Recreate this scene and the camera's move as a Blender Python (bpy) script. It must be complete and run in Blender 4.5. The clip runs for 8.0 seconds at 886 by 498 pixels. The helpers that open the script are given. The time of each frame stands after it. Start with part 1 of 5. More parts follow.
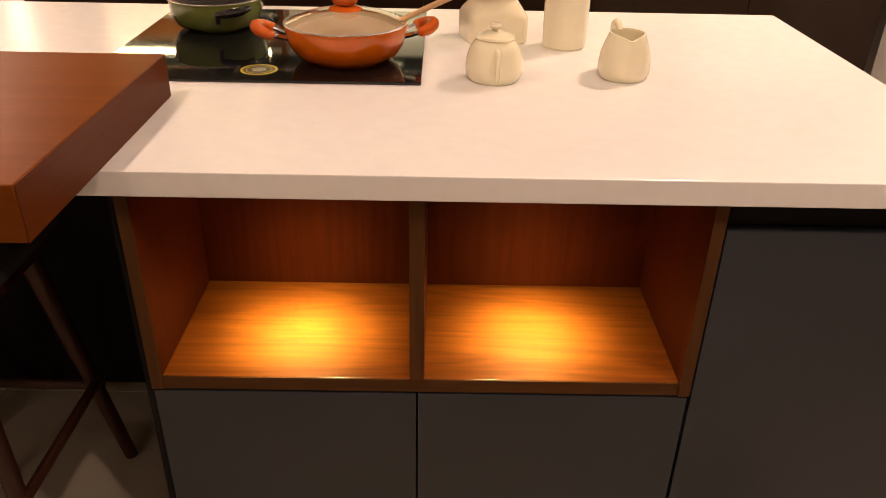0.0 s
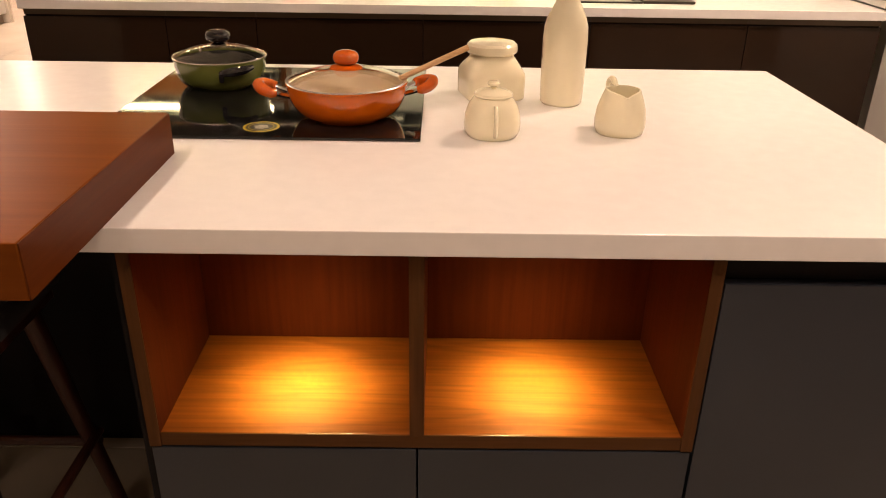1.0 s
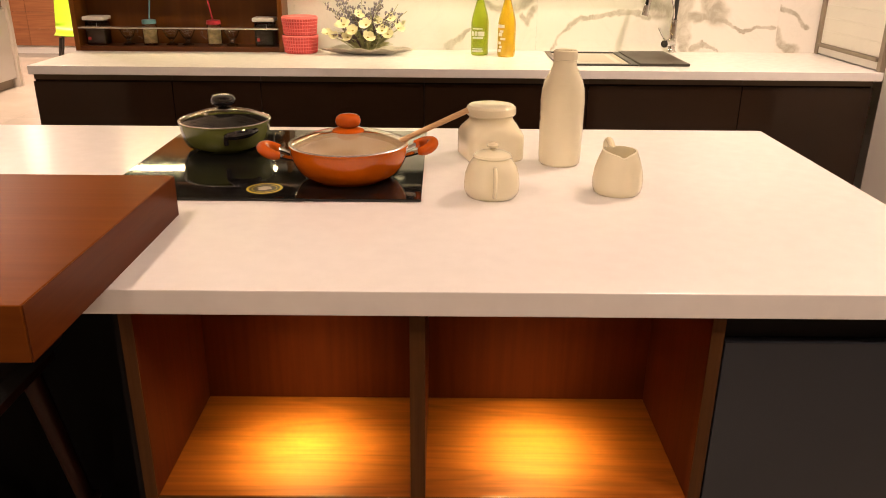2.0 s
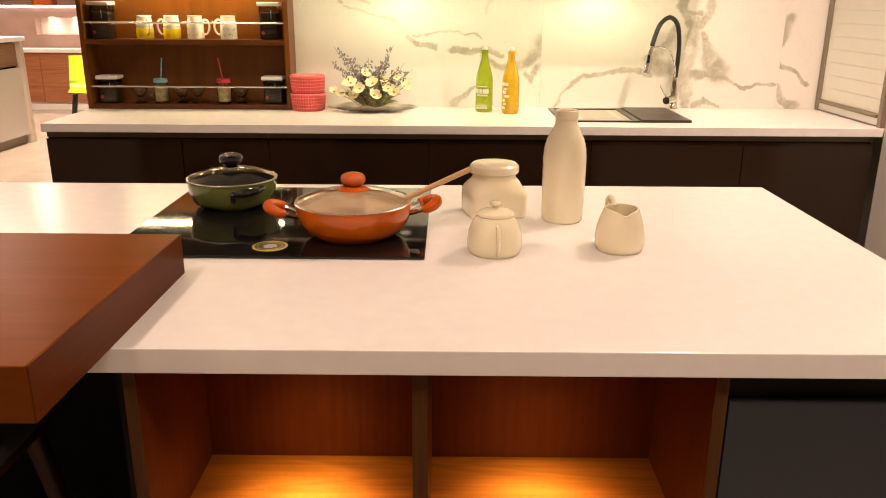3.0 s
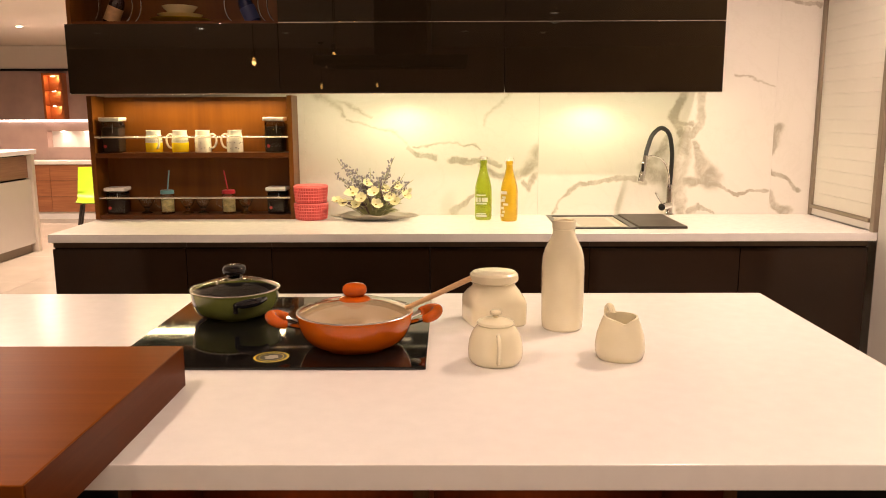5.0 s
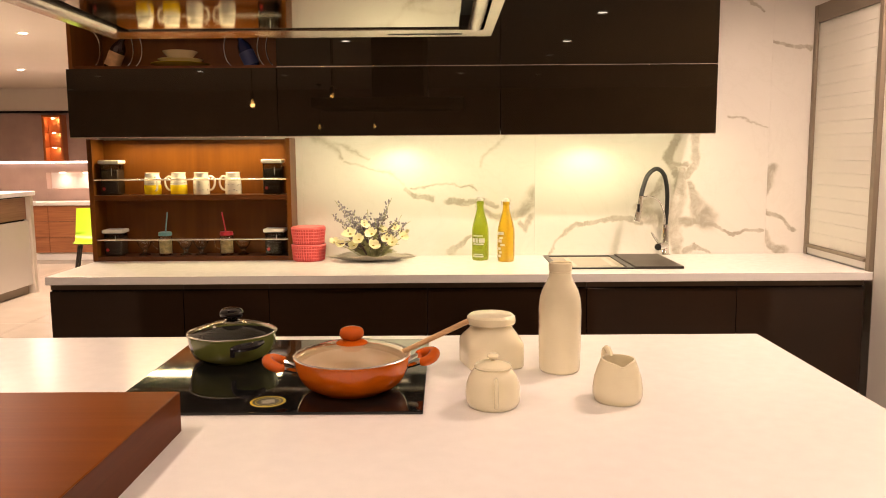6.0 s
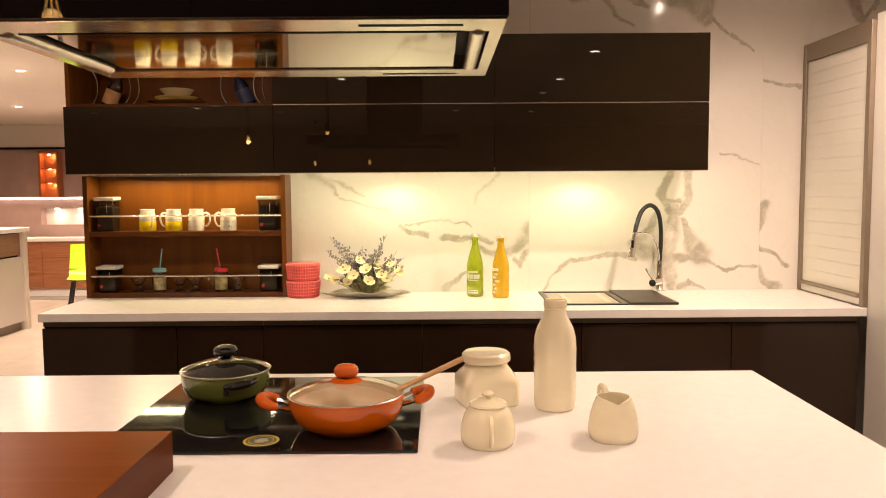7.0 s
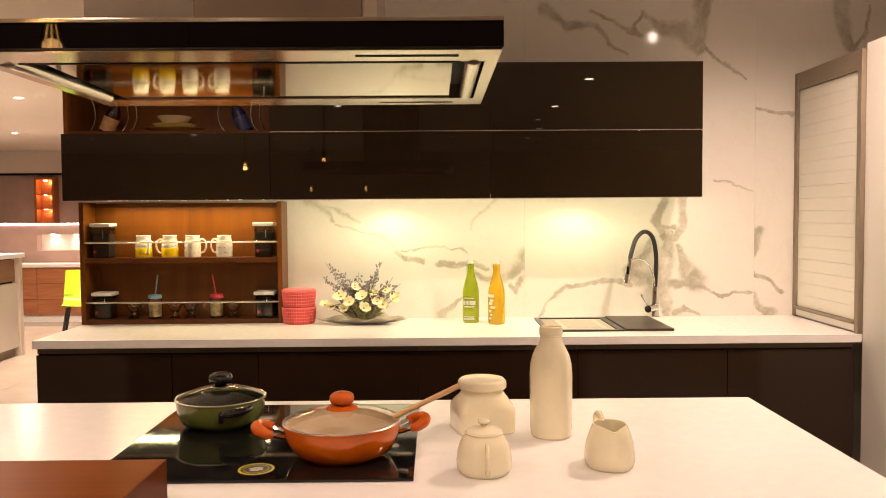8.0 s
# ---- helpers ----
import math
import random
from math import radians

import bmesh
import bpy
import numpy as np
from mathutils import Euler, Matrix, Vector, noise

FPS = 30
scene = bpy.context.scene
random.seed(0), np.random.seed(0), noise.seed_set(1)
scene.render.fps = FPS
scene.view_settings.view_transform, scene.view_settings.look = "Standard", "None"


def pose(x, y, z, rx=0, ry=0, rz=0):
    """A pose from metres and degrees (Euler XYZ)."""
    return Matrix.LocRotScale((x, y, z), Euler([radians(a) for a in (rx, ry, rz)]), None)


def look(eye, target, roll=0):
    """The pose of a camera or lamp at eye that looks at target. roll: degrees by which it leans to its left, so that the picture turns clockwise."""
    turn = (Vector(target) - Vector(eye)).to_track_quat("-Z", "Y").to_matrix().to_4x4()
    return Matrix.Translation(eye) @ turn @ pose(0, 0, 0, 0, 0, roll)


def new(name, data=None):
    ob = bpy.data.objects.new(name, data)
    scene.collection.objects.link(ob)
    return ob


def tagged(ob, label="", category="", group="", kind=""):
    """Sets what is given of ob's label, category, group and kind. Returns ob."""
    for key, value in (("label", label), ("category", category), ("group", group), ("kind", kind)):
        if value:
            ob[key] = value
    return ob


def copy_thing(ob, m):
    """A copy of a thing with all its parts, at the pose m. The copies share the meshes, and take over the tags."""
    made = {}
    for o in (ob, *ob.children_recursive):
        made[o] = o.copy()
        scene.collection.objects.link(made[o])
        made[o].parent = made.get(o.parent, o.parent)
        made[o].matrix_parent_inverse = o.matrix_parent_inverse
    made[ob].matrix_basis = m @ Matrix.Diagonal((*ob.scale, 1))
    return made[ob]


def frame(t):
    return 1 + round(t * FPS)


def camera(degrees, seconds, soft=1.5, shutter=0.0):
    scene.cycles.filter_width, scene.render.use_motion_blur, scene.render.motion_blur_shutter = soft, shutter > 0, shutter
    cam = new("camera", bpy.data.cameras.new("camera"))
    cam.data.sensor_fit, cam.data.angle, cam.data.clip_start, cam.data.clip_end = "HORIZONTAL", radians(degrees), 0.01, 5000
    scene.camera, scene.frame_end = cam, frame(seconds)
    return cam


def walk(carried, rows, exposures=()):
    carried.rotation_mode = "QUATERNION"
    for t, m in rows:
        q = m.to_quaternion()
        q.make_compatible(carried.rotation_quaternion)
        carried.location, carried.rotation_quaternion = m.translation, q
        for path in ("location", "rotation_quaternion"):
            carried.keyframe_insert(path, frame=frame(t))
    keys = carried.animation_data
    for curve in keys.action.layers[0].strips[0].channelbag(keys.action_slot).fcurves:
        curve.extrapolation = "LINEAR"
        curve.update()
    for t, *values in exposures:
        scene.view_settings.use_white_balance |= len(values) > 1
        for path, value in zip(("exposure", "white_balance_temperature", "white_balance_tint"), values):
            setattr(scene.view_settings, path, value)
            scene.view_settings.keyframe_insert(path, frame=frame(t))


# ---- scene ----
cam = camera(59.0, 8.0, soft=1.0)
PATH = [
    (0, (0.029, -1.023, 1.353), (0.046, 0.723, 0.379), 1.2),
    (0.5, (0.026, -1.024, 1.357), (0.047, 0.755, 0.442), 1.1),
    (1, (0.031, -1.026, 1.362), (0.044, 0.78, 0.502), 0.9),
    (1.2, (0.029, -1.028, 1.363), (0.047, 0.79, 0.53), 0.7),
    (2.5, (0.038, -1.038, 1.376), (0.033, 0.85, 0.717), 0.4),
    (3, (0.04, -1.041, 1.383), (0.028, 0.867, 0.783), 0.3),
    (3.5, (0.041, -1.047, 1.386), (0.026, 0.875, 0.834), 0.1),
    (4, (0.041, -1.048, 1.392), (0.023, 0.894, 0.914), -0.0),
    (4.5, (0.041, -1.052, 1.395), (0.023, 0.907, 0.991), -0.1),
    (6, (0.043, -1.061, 1.409), (0.034, 0.924, 1.164), -0.4),
    (6.5, (0.042, -1.064, 1.413), (0.039, 0.926, 1.213), -0.4),
    (7, (0.043, -1.064, 1.413), (0.048, 0.93, 1.258), -0.4),
    (7.5, (0.043, -1.067, 1.416), (0.054, 0.929, 1.298), -0.5),
    (8, (0.043, -1.071, 1.417), (0.059, 0.927, 1.327), -0.4),
]
walk(cam, [(t, look(eye, target, roll)) for t, eye, target, roll in PATH])

# ---- world and lights ----
world = bpy.data.worlds.new("world")
scene.world = world
world.use_nodes = True
world.node_tree.nodes["Background"].inputs[0].default_value = (1.0, 0.85, 0.7, 1)
world.node_tree.nodes["Background"].inputs[1].default_value = 0.005
scene.view_settings.exposure = 0.0
WARM = (1.0, 0.716, 0.555)
CEIL = 2.6
DOWNLIGHTS = [(1.48, 1.44, 165), (-1.10, 1.44, 47), (1.40, -1.01, 84), (0.24, -0.73, 44), (-1.15, -0.25, 74), (-1.02, -2.63, 16), (1.36, -2.76, 16), (-3.5, -5.6, 480),
              (-4.1, 6.8, 620), (-5.9, 10.1, 620), (-3.0, 4.0, 330)]
FITTINGS = [(-6.6, 8.2), (-7.6, 5.2)]
REAR_FITTINGS = [(1.34, -4.0), (1.48, -5.04), (1.48, -6.41), (0.28, -6.16), (-2.42, -6.27), (-2.23, -8.18), (-4.79, -8.6), (-6.81, -8.6), (-5.26, -6.23)]



def lamp(name, kind, m, watts, color=WARM, **more):
    data = bpy.data.lights.new(name, kind)
    data.energy, data.color = watts, color
    for key, value in more.items():
        setattr(data, key, value)
    ob = new(name, data)
    ob.matrix_world = m
    return ob


for x, y, watts in DOWNLIGHTS:
    lamp("downlight_lamp", "SPOT", pose(x, y, CEIL - 0.03), watts, spot_size=radians(160), spot_blend=0.9, shadow_soft_size=0.026)
for x in (-0.17, 0.72):
    lamp("under_cabinet_lamp", "SPOT", pose(x, 2.66, 1.506), 4.2, (1.0, 0.87, 0.52), spot_size=radians(138), spot_blend=0.5, shadow_soft_size=0.03)
lamp("shelf_lamp", "AREA", pose(-1.15, 2.70, 1.479, -12, 0, 0), 5.5, (1.0, 0.76, 0.38), shape="RECTANGLE", size=0.75, size_y=0.03)
for x in (-0.205, 0.757):
    lamp("strip_lamp", "AREA", pose(x, 2.482, 1.505, 26, 0, 0), 5.2, (1.0, 0.84, 0.50), shape="RECTANGLE", size=0.94, size_y=0.012)
# each niche spot throws a soft beam, brightest on its axis
NICHE_BEAM = [(30, 33, (1.0, 0.97, 0.46)), (27, 54, (1.0, 0.94, 0.41)), (12, 70, (1.0, 0.84, 0.34)), (5, 100, (1.0, 0.76, 0.30)), (2.2, 130, (1.0, 0.72, 0.28))]
for x in (-0.213, 0.206):
    for k, (watts, angle, tint) in enumerate(NICHE_BEAM):
        lamp("niche_lamp", "SPOT", pose(x, 0.160, 0.834 + 0.0005 * k), watts, tint, spot_size=radians(angle), spot_blend=1.0, shadow_soft_size=0.02)
PENDANTS = [(-0.83, -0.17, 1.815), (-1.84, -1.81, 1.89), (-1.07, -1.95, 1.90), (-2.16, -7.9, 1.86), (-1.2, -7.9, 1.87)]
for x, y, z in PENDANTS[:3]:
    lamp("pendant_lamp", "POINT", pose(x, y, z - 0.01), 0.7, (1.0, 0.56, 0.22), shadow_soft_size=0.018)


# ---- materials ----
def material(name):
    m = bpy.data.materials.new(name)
    m.use_nodes = True
    t = m.node_tree
    return m, t, t.nodes["Principled BSDF"]


def node(t, kind, **values):
    n = t.nodes.new(kind)
    for key, value in values.items():
        if key in n.inputs:
            n.inputs[key].default_value = value
        else:
            setattr(n, key, value)
    return n


def ramp(t, source, stops):
    n = t.nodes.new("ShaderNodeValToRGB")
    while len(n.color_ramp.elements) < len(stops):
        n.color_ramp.elements.new(0.5)
    for e, (p, c) in zip(n.color_ramp.elements, stops):
        e.position, e.color = p, (*c, 1)
    t.links.new(source, n.inputs[0])
    return n.outputs[0]


def paint(name, color, rough=0.4, metal=0.0, vary=0.08, scale=6.0, bump=0.0, coat=0.0, spec=0.5, fine=180.0):
    """A painted, glazed or metal surface with faint blotches and fine unevenness."""
    m, t, b = material(name)
    co = node(t, "ShaderNodeTexCoord")
    big = node(t, "ShaderNodeTexNoise", Scale=scale, Detail=4.0)
    t.links.new(co.outputs["Object"], big.inputs["Vector"])
    lo = tuple(c * (1 - vary) for c in color)
    hi = tuple(min(1.0, c * (1 + vary)) for c in color)
    t.links.new(ramp(t, big.outputs["Fac"], [(0.3, lo), (0.7, hi)]), b.inputs["Base Color"])
    small = node(t, "ShaderNodeTexNoise", Scale=fine, Detail=3.0)
    t.links.new(co.outputs["Object"], small.inputs["Vector"])
    r = node(t, "ShaderNodeMapRange")
    r.inputs["To Min"].default_value, r.inputs["To Max"].default_value = max(0.02, rough * 0.8), min(1, rough * 1.2)
    t.links.new(big.outputs["Fac"], r.inputs["Value"])
    t.links.new(r.outputs[0], b.inputs["Roughness"])
    b.inputs["Metallic"].default_value = metal
    b.inputs["Coat Weight"].default_value = coat
    b.inputs["Specular IOR Level"].default_value = spec
    if bump:
        n = node(t, "ShaderNodeBump", Strength=bump, Distance=0.002)
        t.links.new(small.outputs["Fac"], n.inputs["Height"])
        t.links.new(n.outputs[0], b.inputs["Normal"])
    return m


def wood(name, dark, light, axis=0, rough=0.35, coat=0.2, scale=1.0, figure=0.35, rings=9.0, pores=0.55):
    """Veneer with long grain along the axis, flame figure and pores."""
    m, t, b = material(name)
    co = node(t, "ShaderNodeTexCoord")
    info = node(t, "ShaderNodeObjectInfo")
    shift = node(t, "ShaderNodeVectorMath", operation="MULTIPLY_ADD")
    t.links.new(info.outputs["Random"], shift.inputs[0])
    shift.inputs[1].default_value = (3.1, 2.7, 1.9)
    t.links.new(co.outputs["Object"], shift.inputs[2])
    s = [9.0 * scale] * 3
    s[axis] = 0.9 * scale
    mp = node(t, "ShaderNodeMapping")
    mp.inputs["Scale"].default_value = s
    t.links.new(shift.outputs[0], mp.inputs["Vector"])
    big = node(t, "ShaderNodeTexNoise", Scale=1.3, Detail=3.0, Distortion=0.6)
    t.links.new(mp.outputs[0], big.inputs["Vector"])
    ring = node(t, "ShaderNodeMath", operation="MULTIPLY")
    ring.inputs[1].default_value = rings
    t.links.new(big.outputs["Fac"], ring.inputs[0])
    wave = node(t, "ShaderNodeMath", operation="PINGPONG")
    wave.inputs[1].default_value = 0.5
    t.links.new(ring.outputs[0], wave.inputs[0])
    s2 = [160.0 * scale] * 3
    s2[axis] = 5.0 * scale
    mp2 = node(t, "ShaderNodeMapping")
    mp2.inputs["Scale"].default_value = s2
    t.links.new(shift.outputs[0], mp2.inputs["Vector"])
    pore = node(t, "ShaderNodeTexNoise", Scale=1.0, Detail=4.0)
    t.links.new(mp2.outputs[0], pore.inputs["Vector"])
    mix = node(t, "ShaderNodeMath", operation="MULTIPLY_ADD")
    mix.inputs[1].default_value = figure
    t.links.new(wave.outputs[0], mix.inputs[0])
    half = node(t, "ShaderNodeMath", operation="MULTIPLY_ADD")
    half.inputs[1].default_value, half.inputs[2].default_value = pores, 0.475 - 0.5 * pores
    t.links.new(pore.outputs["Fac"], half.inputs[0])
    t.links.new(half.outputs[0], mix.inputs[2])
    mid = tuple((a * 0.5 + c * 0.5) for a, c in zip(dark, light))
    t.links.new(ramp(t, mix.outputs[0], [(0.30, dark), (0.55, mid), (0.80, light)]), b.inputs["Base Color"])
    b.inputs["Roughness"].default_value = rough
    b.inputs["Coat Weight"].default_value = coat
    b.inputs["Coat Roughness"].default_value = 0.12
    n = node(t, "ShaderNodeBump", Strength=0.12, Distance=0.001)
    t.links.new(pore.outputs["Fac"], n.inputs["Height"])
    t.links.new(n.outputs[0], b.inputs["Normal"])
    return m


def glass(name, color=(1, 1, 1), rough=0.02, ior=1.45):
    m, t, b = material(name)
    b.inputs["Base Color"].default_value = (*color, 1)
    b.inputs["Transmission Weight"].default_value = 1.0
    b.inputs["Roughness"].default_value = rough
    b.inputs["IOR"].default_value = ior
    return m


def glow(name, color, strength):
    m, t, b = material(name)
    b.inputs["Base Color"].default_value = (*color, 1)
    b.inputs["Emission Color"].default_value = (*color, 1)
    b.inputs["Emission Strength"].default_value = strength
    return m


def segment_group():
    """Nearness to a line from A to B in the wall's plane: 1 on the line, 0 past its width."""
    g = bpy.data.node_groups.new("vein_line", "ShaderNodeTree")
    face = g.interface
    face.new_socket(name="P", in_out="INPUT", socket_type="NodeSocketVector")
    face.new_socket(name="A", in_out="INPUT", socket_type="NodeSocketVector")
    face.new_socket(name="D", in_out="INPUT", socket_type="NodeSocketVector")
    face.new_socket(name="Width", in_out="INPUT", socket_type="NodeSocketFloat")
    face.new_socket(name="Growth", in_out="INPUT", socket_type="NodeSocketFloat")
    face.new_socket(name="Near", in_out="OUTPUT", socket_type="NodeSocketFloat")
    i, o = g.nodes.new("NodeGroupInput"), g.nodes.new("NodeGroupOutput")

    def vm(op, a, b):
        n = g.nodes.new("ShaderNodeVectorMath")
        n.operation = op
        g.links.new(a, n.inputs[0])
        if b is not None:
            g.links.new(b, n.inputs[1])
        return n
    ap = vm("SUBTRACT", i.outputs["P"], i.outputs["A"])
    up = vm("DOT_PRODUCT", ap.outputs[0], i.outputs["D"])
    low = vm("DOT_PRODUCT", i.outputs["D"], i.outputs["D"])
    h = g.nodes.new("ShaderNodeMath")
    h.operation, h.use_clamp = "DIVIDE", True
    g.links.new(up.outputs["Value"], h.inputs[0])
    g.links.new(low.outputs["Value"], h.inputs[1])
    along = vm("SCALE", i.outputs["D"], None)
    g.links.new(h.outputs[0], along.inputs["Scale"])
    off = vm("SUBTRACT", ap.outputs[0], along.outputs[0])
    length = vm("LENGTH", off.outputs[0], None)
    q = g.nodes.new("ShaderNodeMath")
    q.operation = "DIVIDE"
    g.links.new(length.outputs["Value"], q.inputs[0])
    w = g.nodes.new("ShaderNodeMath")
    w.operation = "MULTIPLY_ADD"
    g.links.new(h.outputs[0], w.inputs[0])
    g.links.new(i.outputs["Growth"], w.inputs[1])
    g.links.new(i.outputs["Width"], w.inputs[2])
    g.links.new(w.outputs[0], q.inputs[1])
    s = g.nodes.new("ShaderNodeMath")
    s.operation, s.use_clamp = "SUBTRACT", True
    s.inputs[0].default_value = 1.0
    g.links.new(q.outputs[0], s.inputs[1])
    g.links.new(s.outputs[0], o.inputs[0])
    return g


# Veins of the marble as lines of x, z on the wall; each has a width at its start and its end, and a strength.
VEINS_FLOWERS = [
    (0.040, 0.016, 0.34, [(-0.60, 1.49), (-0.52, 1.44), (-0.466, 1.379)]),
    (0.024, 0.010, 0.30, [(-0.51, 1.446), (-0.41, 1.42), (-0.34, 1.39)]),
    (0.012, 0.014, 0.30, [(-0.45, 1.36), (-0.24, 1.32), (-0.15, 1.27)]),
    (0.016, 0.022, 0.80, [(-0.14, 1.245), (-0.10, 1.215), (-0.017, 1.202)]),
    (0.012, 0.008, 0.42, [(-0.105, 1.251), (0.03, 1.266), (0.154, 1.248), (0.20, 1.21)]),
    (0.026, 0.018, 0.85, [(0.059, 1.187), (0.154, 1.164), (0.302, 1.152)]),
]
VEINS_BOTTLES = [
    (0.075, 0.030, 0.62, [(0.478, 1.20), (0.43, 1.14), (0.36, 1.10)]),
    (0.030, 0.020, 0.66, [(0.474, 1.09), (0.453, 1.041), (0.414, 1.075)]),
    (0.020, 0.034, 0.50, [(0.20, 1.13), (0.30, 1.09), (0.42, 1.12)]),
    (0.034, 0.010, 0.75, [(0.055, 0.912), (0.085, 0.931), (0.18, 1.01)]),
    (0.020, 0.012, 0.25, [(0.34, 1.48), (0.256, 1.406), (0.20, 1.33)]),
    (0.008, 0.018, 0.60, [(0.556, 0.905), (0.607, 0.997), (0.68, 1.047)]),
    (0.014, 0.022, 0.85, [(0.68, 1.047), (0.857, 1.08), (1.0, 1.058)]),
]
VEINS_TAP = [
    (0.034, 0.026, 0.75, [(1.17, 1.50), (1.138, 1.357), (1.167, 1.298)]),
    (0.034, 0.022, 0.75, [(1.255, 1.50), (1.261, 1.356), (1.215, 1.283)]),
    (0.018, 0.018, 0.60, [(1.149, 1.343), (1.225, 1.35)]),
    (0.030, 0.075, 0.70, [(1.20, 1.32), (1.18, 1.20), (1.135, 1.08)]),
    (0.060, 0.030, 0.72, [(1.135, 1.065), (1.163, 0.99), (1.19, 0.90)]),
    (0.020, 0.036, 0.62, [(1.116, 1.284), (1.044, 1.176), (0.985, 1.126)]),
    (0.060, 0.060, 0.66, [(1.01, 1.105), (1.118, 1.06)]),
    (0.024, 0.085, 0.72, [(1.235, 1.25), (1.275, 1.15), (1.32, 1.075)]),
    (0.045, 0.020, 0.70, [(1.16, 1.055), (1.27, 1.062), (1.368, 1.041)]),
    (0.012, 0.010, 0.85, [(1.368, 1.035), (1.465, 0.989), (1.529, 1.017), (1.616, 1.024)]),
    (0.020, 0.008, 0.80, [(1.223, 0.912), (1.265, 0.94), (1.342, 0.908)]),
]
VEINS_END = [
    (0.022, 0.040, 0.62, [(1.624, 1.20), (1.63, 1.26), (1.645, 1.315)]),
    (0.016, 0.016, 0.75, [(1.621, 1.112), (1.705, 1.074), (1.757, 1.014)]),
    (0.016, 0.040, 0.75, [(1.624, 1.02), (1.65, 0.945), (1.72, 0.90)]),
    (0.010, 0.014, 0.80, [(1.625, 1.925), (1.70, 1.91), (1.792, 1.90)]),
    (0.055, 0.040, 0.80, [(2.02, 2.60), (2.035, 2.36), (2.09, 2.23)]),
    (0.012, 0.012, 0.80, [(2.167, 2.42), (2.161, 2.303), (2.105, 2.24)]),
]
VEINS_HIGH = [
    (0.045, 0.022, 0.55, [(0.58, 2.43), (0.676, 2.347), (0.806, 2.329)]),
    (0.024, 0.012, 0.55, [(0.822, 2.321), (0.889, 2.242), (0.986, 2.184)]),
    (0.014, 0.018, 0.70, [(0.80, 2.40), (0.938, 2.337), (1.05, 2.29)]),
    (0.012, 0.010, 0.75, [(1.05, 2.384), (1.018, 2.32), (1.05, 2.29)]),
    (0.012, 0.030, 0.72, [(1.05, 2.384), (1.10, 2.36), (1.15, 2.335)]),
    (0.050, 0.085, 0.80, [(1.14, 2.325), (1.24, 2.30), (1.30, 2.25)]),
    (0.060, 0.060, 0.75, [(1.37, 2.56), (1.335, 2.38), (1.32, 2.22)]),
    (0.014, 0.007, 0.80, [(1.358, 2.228), (1.478, 2.14), (1.567, 2.06)]),
    (0.012, 0.008, 0.45, [(1.402, 1.563), (1.505, 1.557), (1.609, 1.52)]),
    (0.030, 0.015, 0.50, [(-1.35, 2.58), (-1.25, 2.50), (-1.05, 2.46)]),
]
SEAMS = (-1.665, -0.661, 0.479, 1.619, 2.759, 3.90, 5.6)


VEIN_LINE = segment_group()


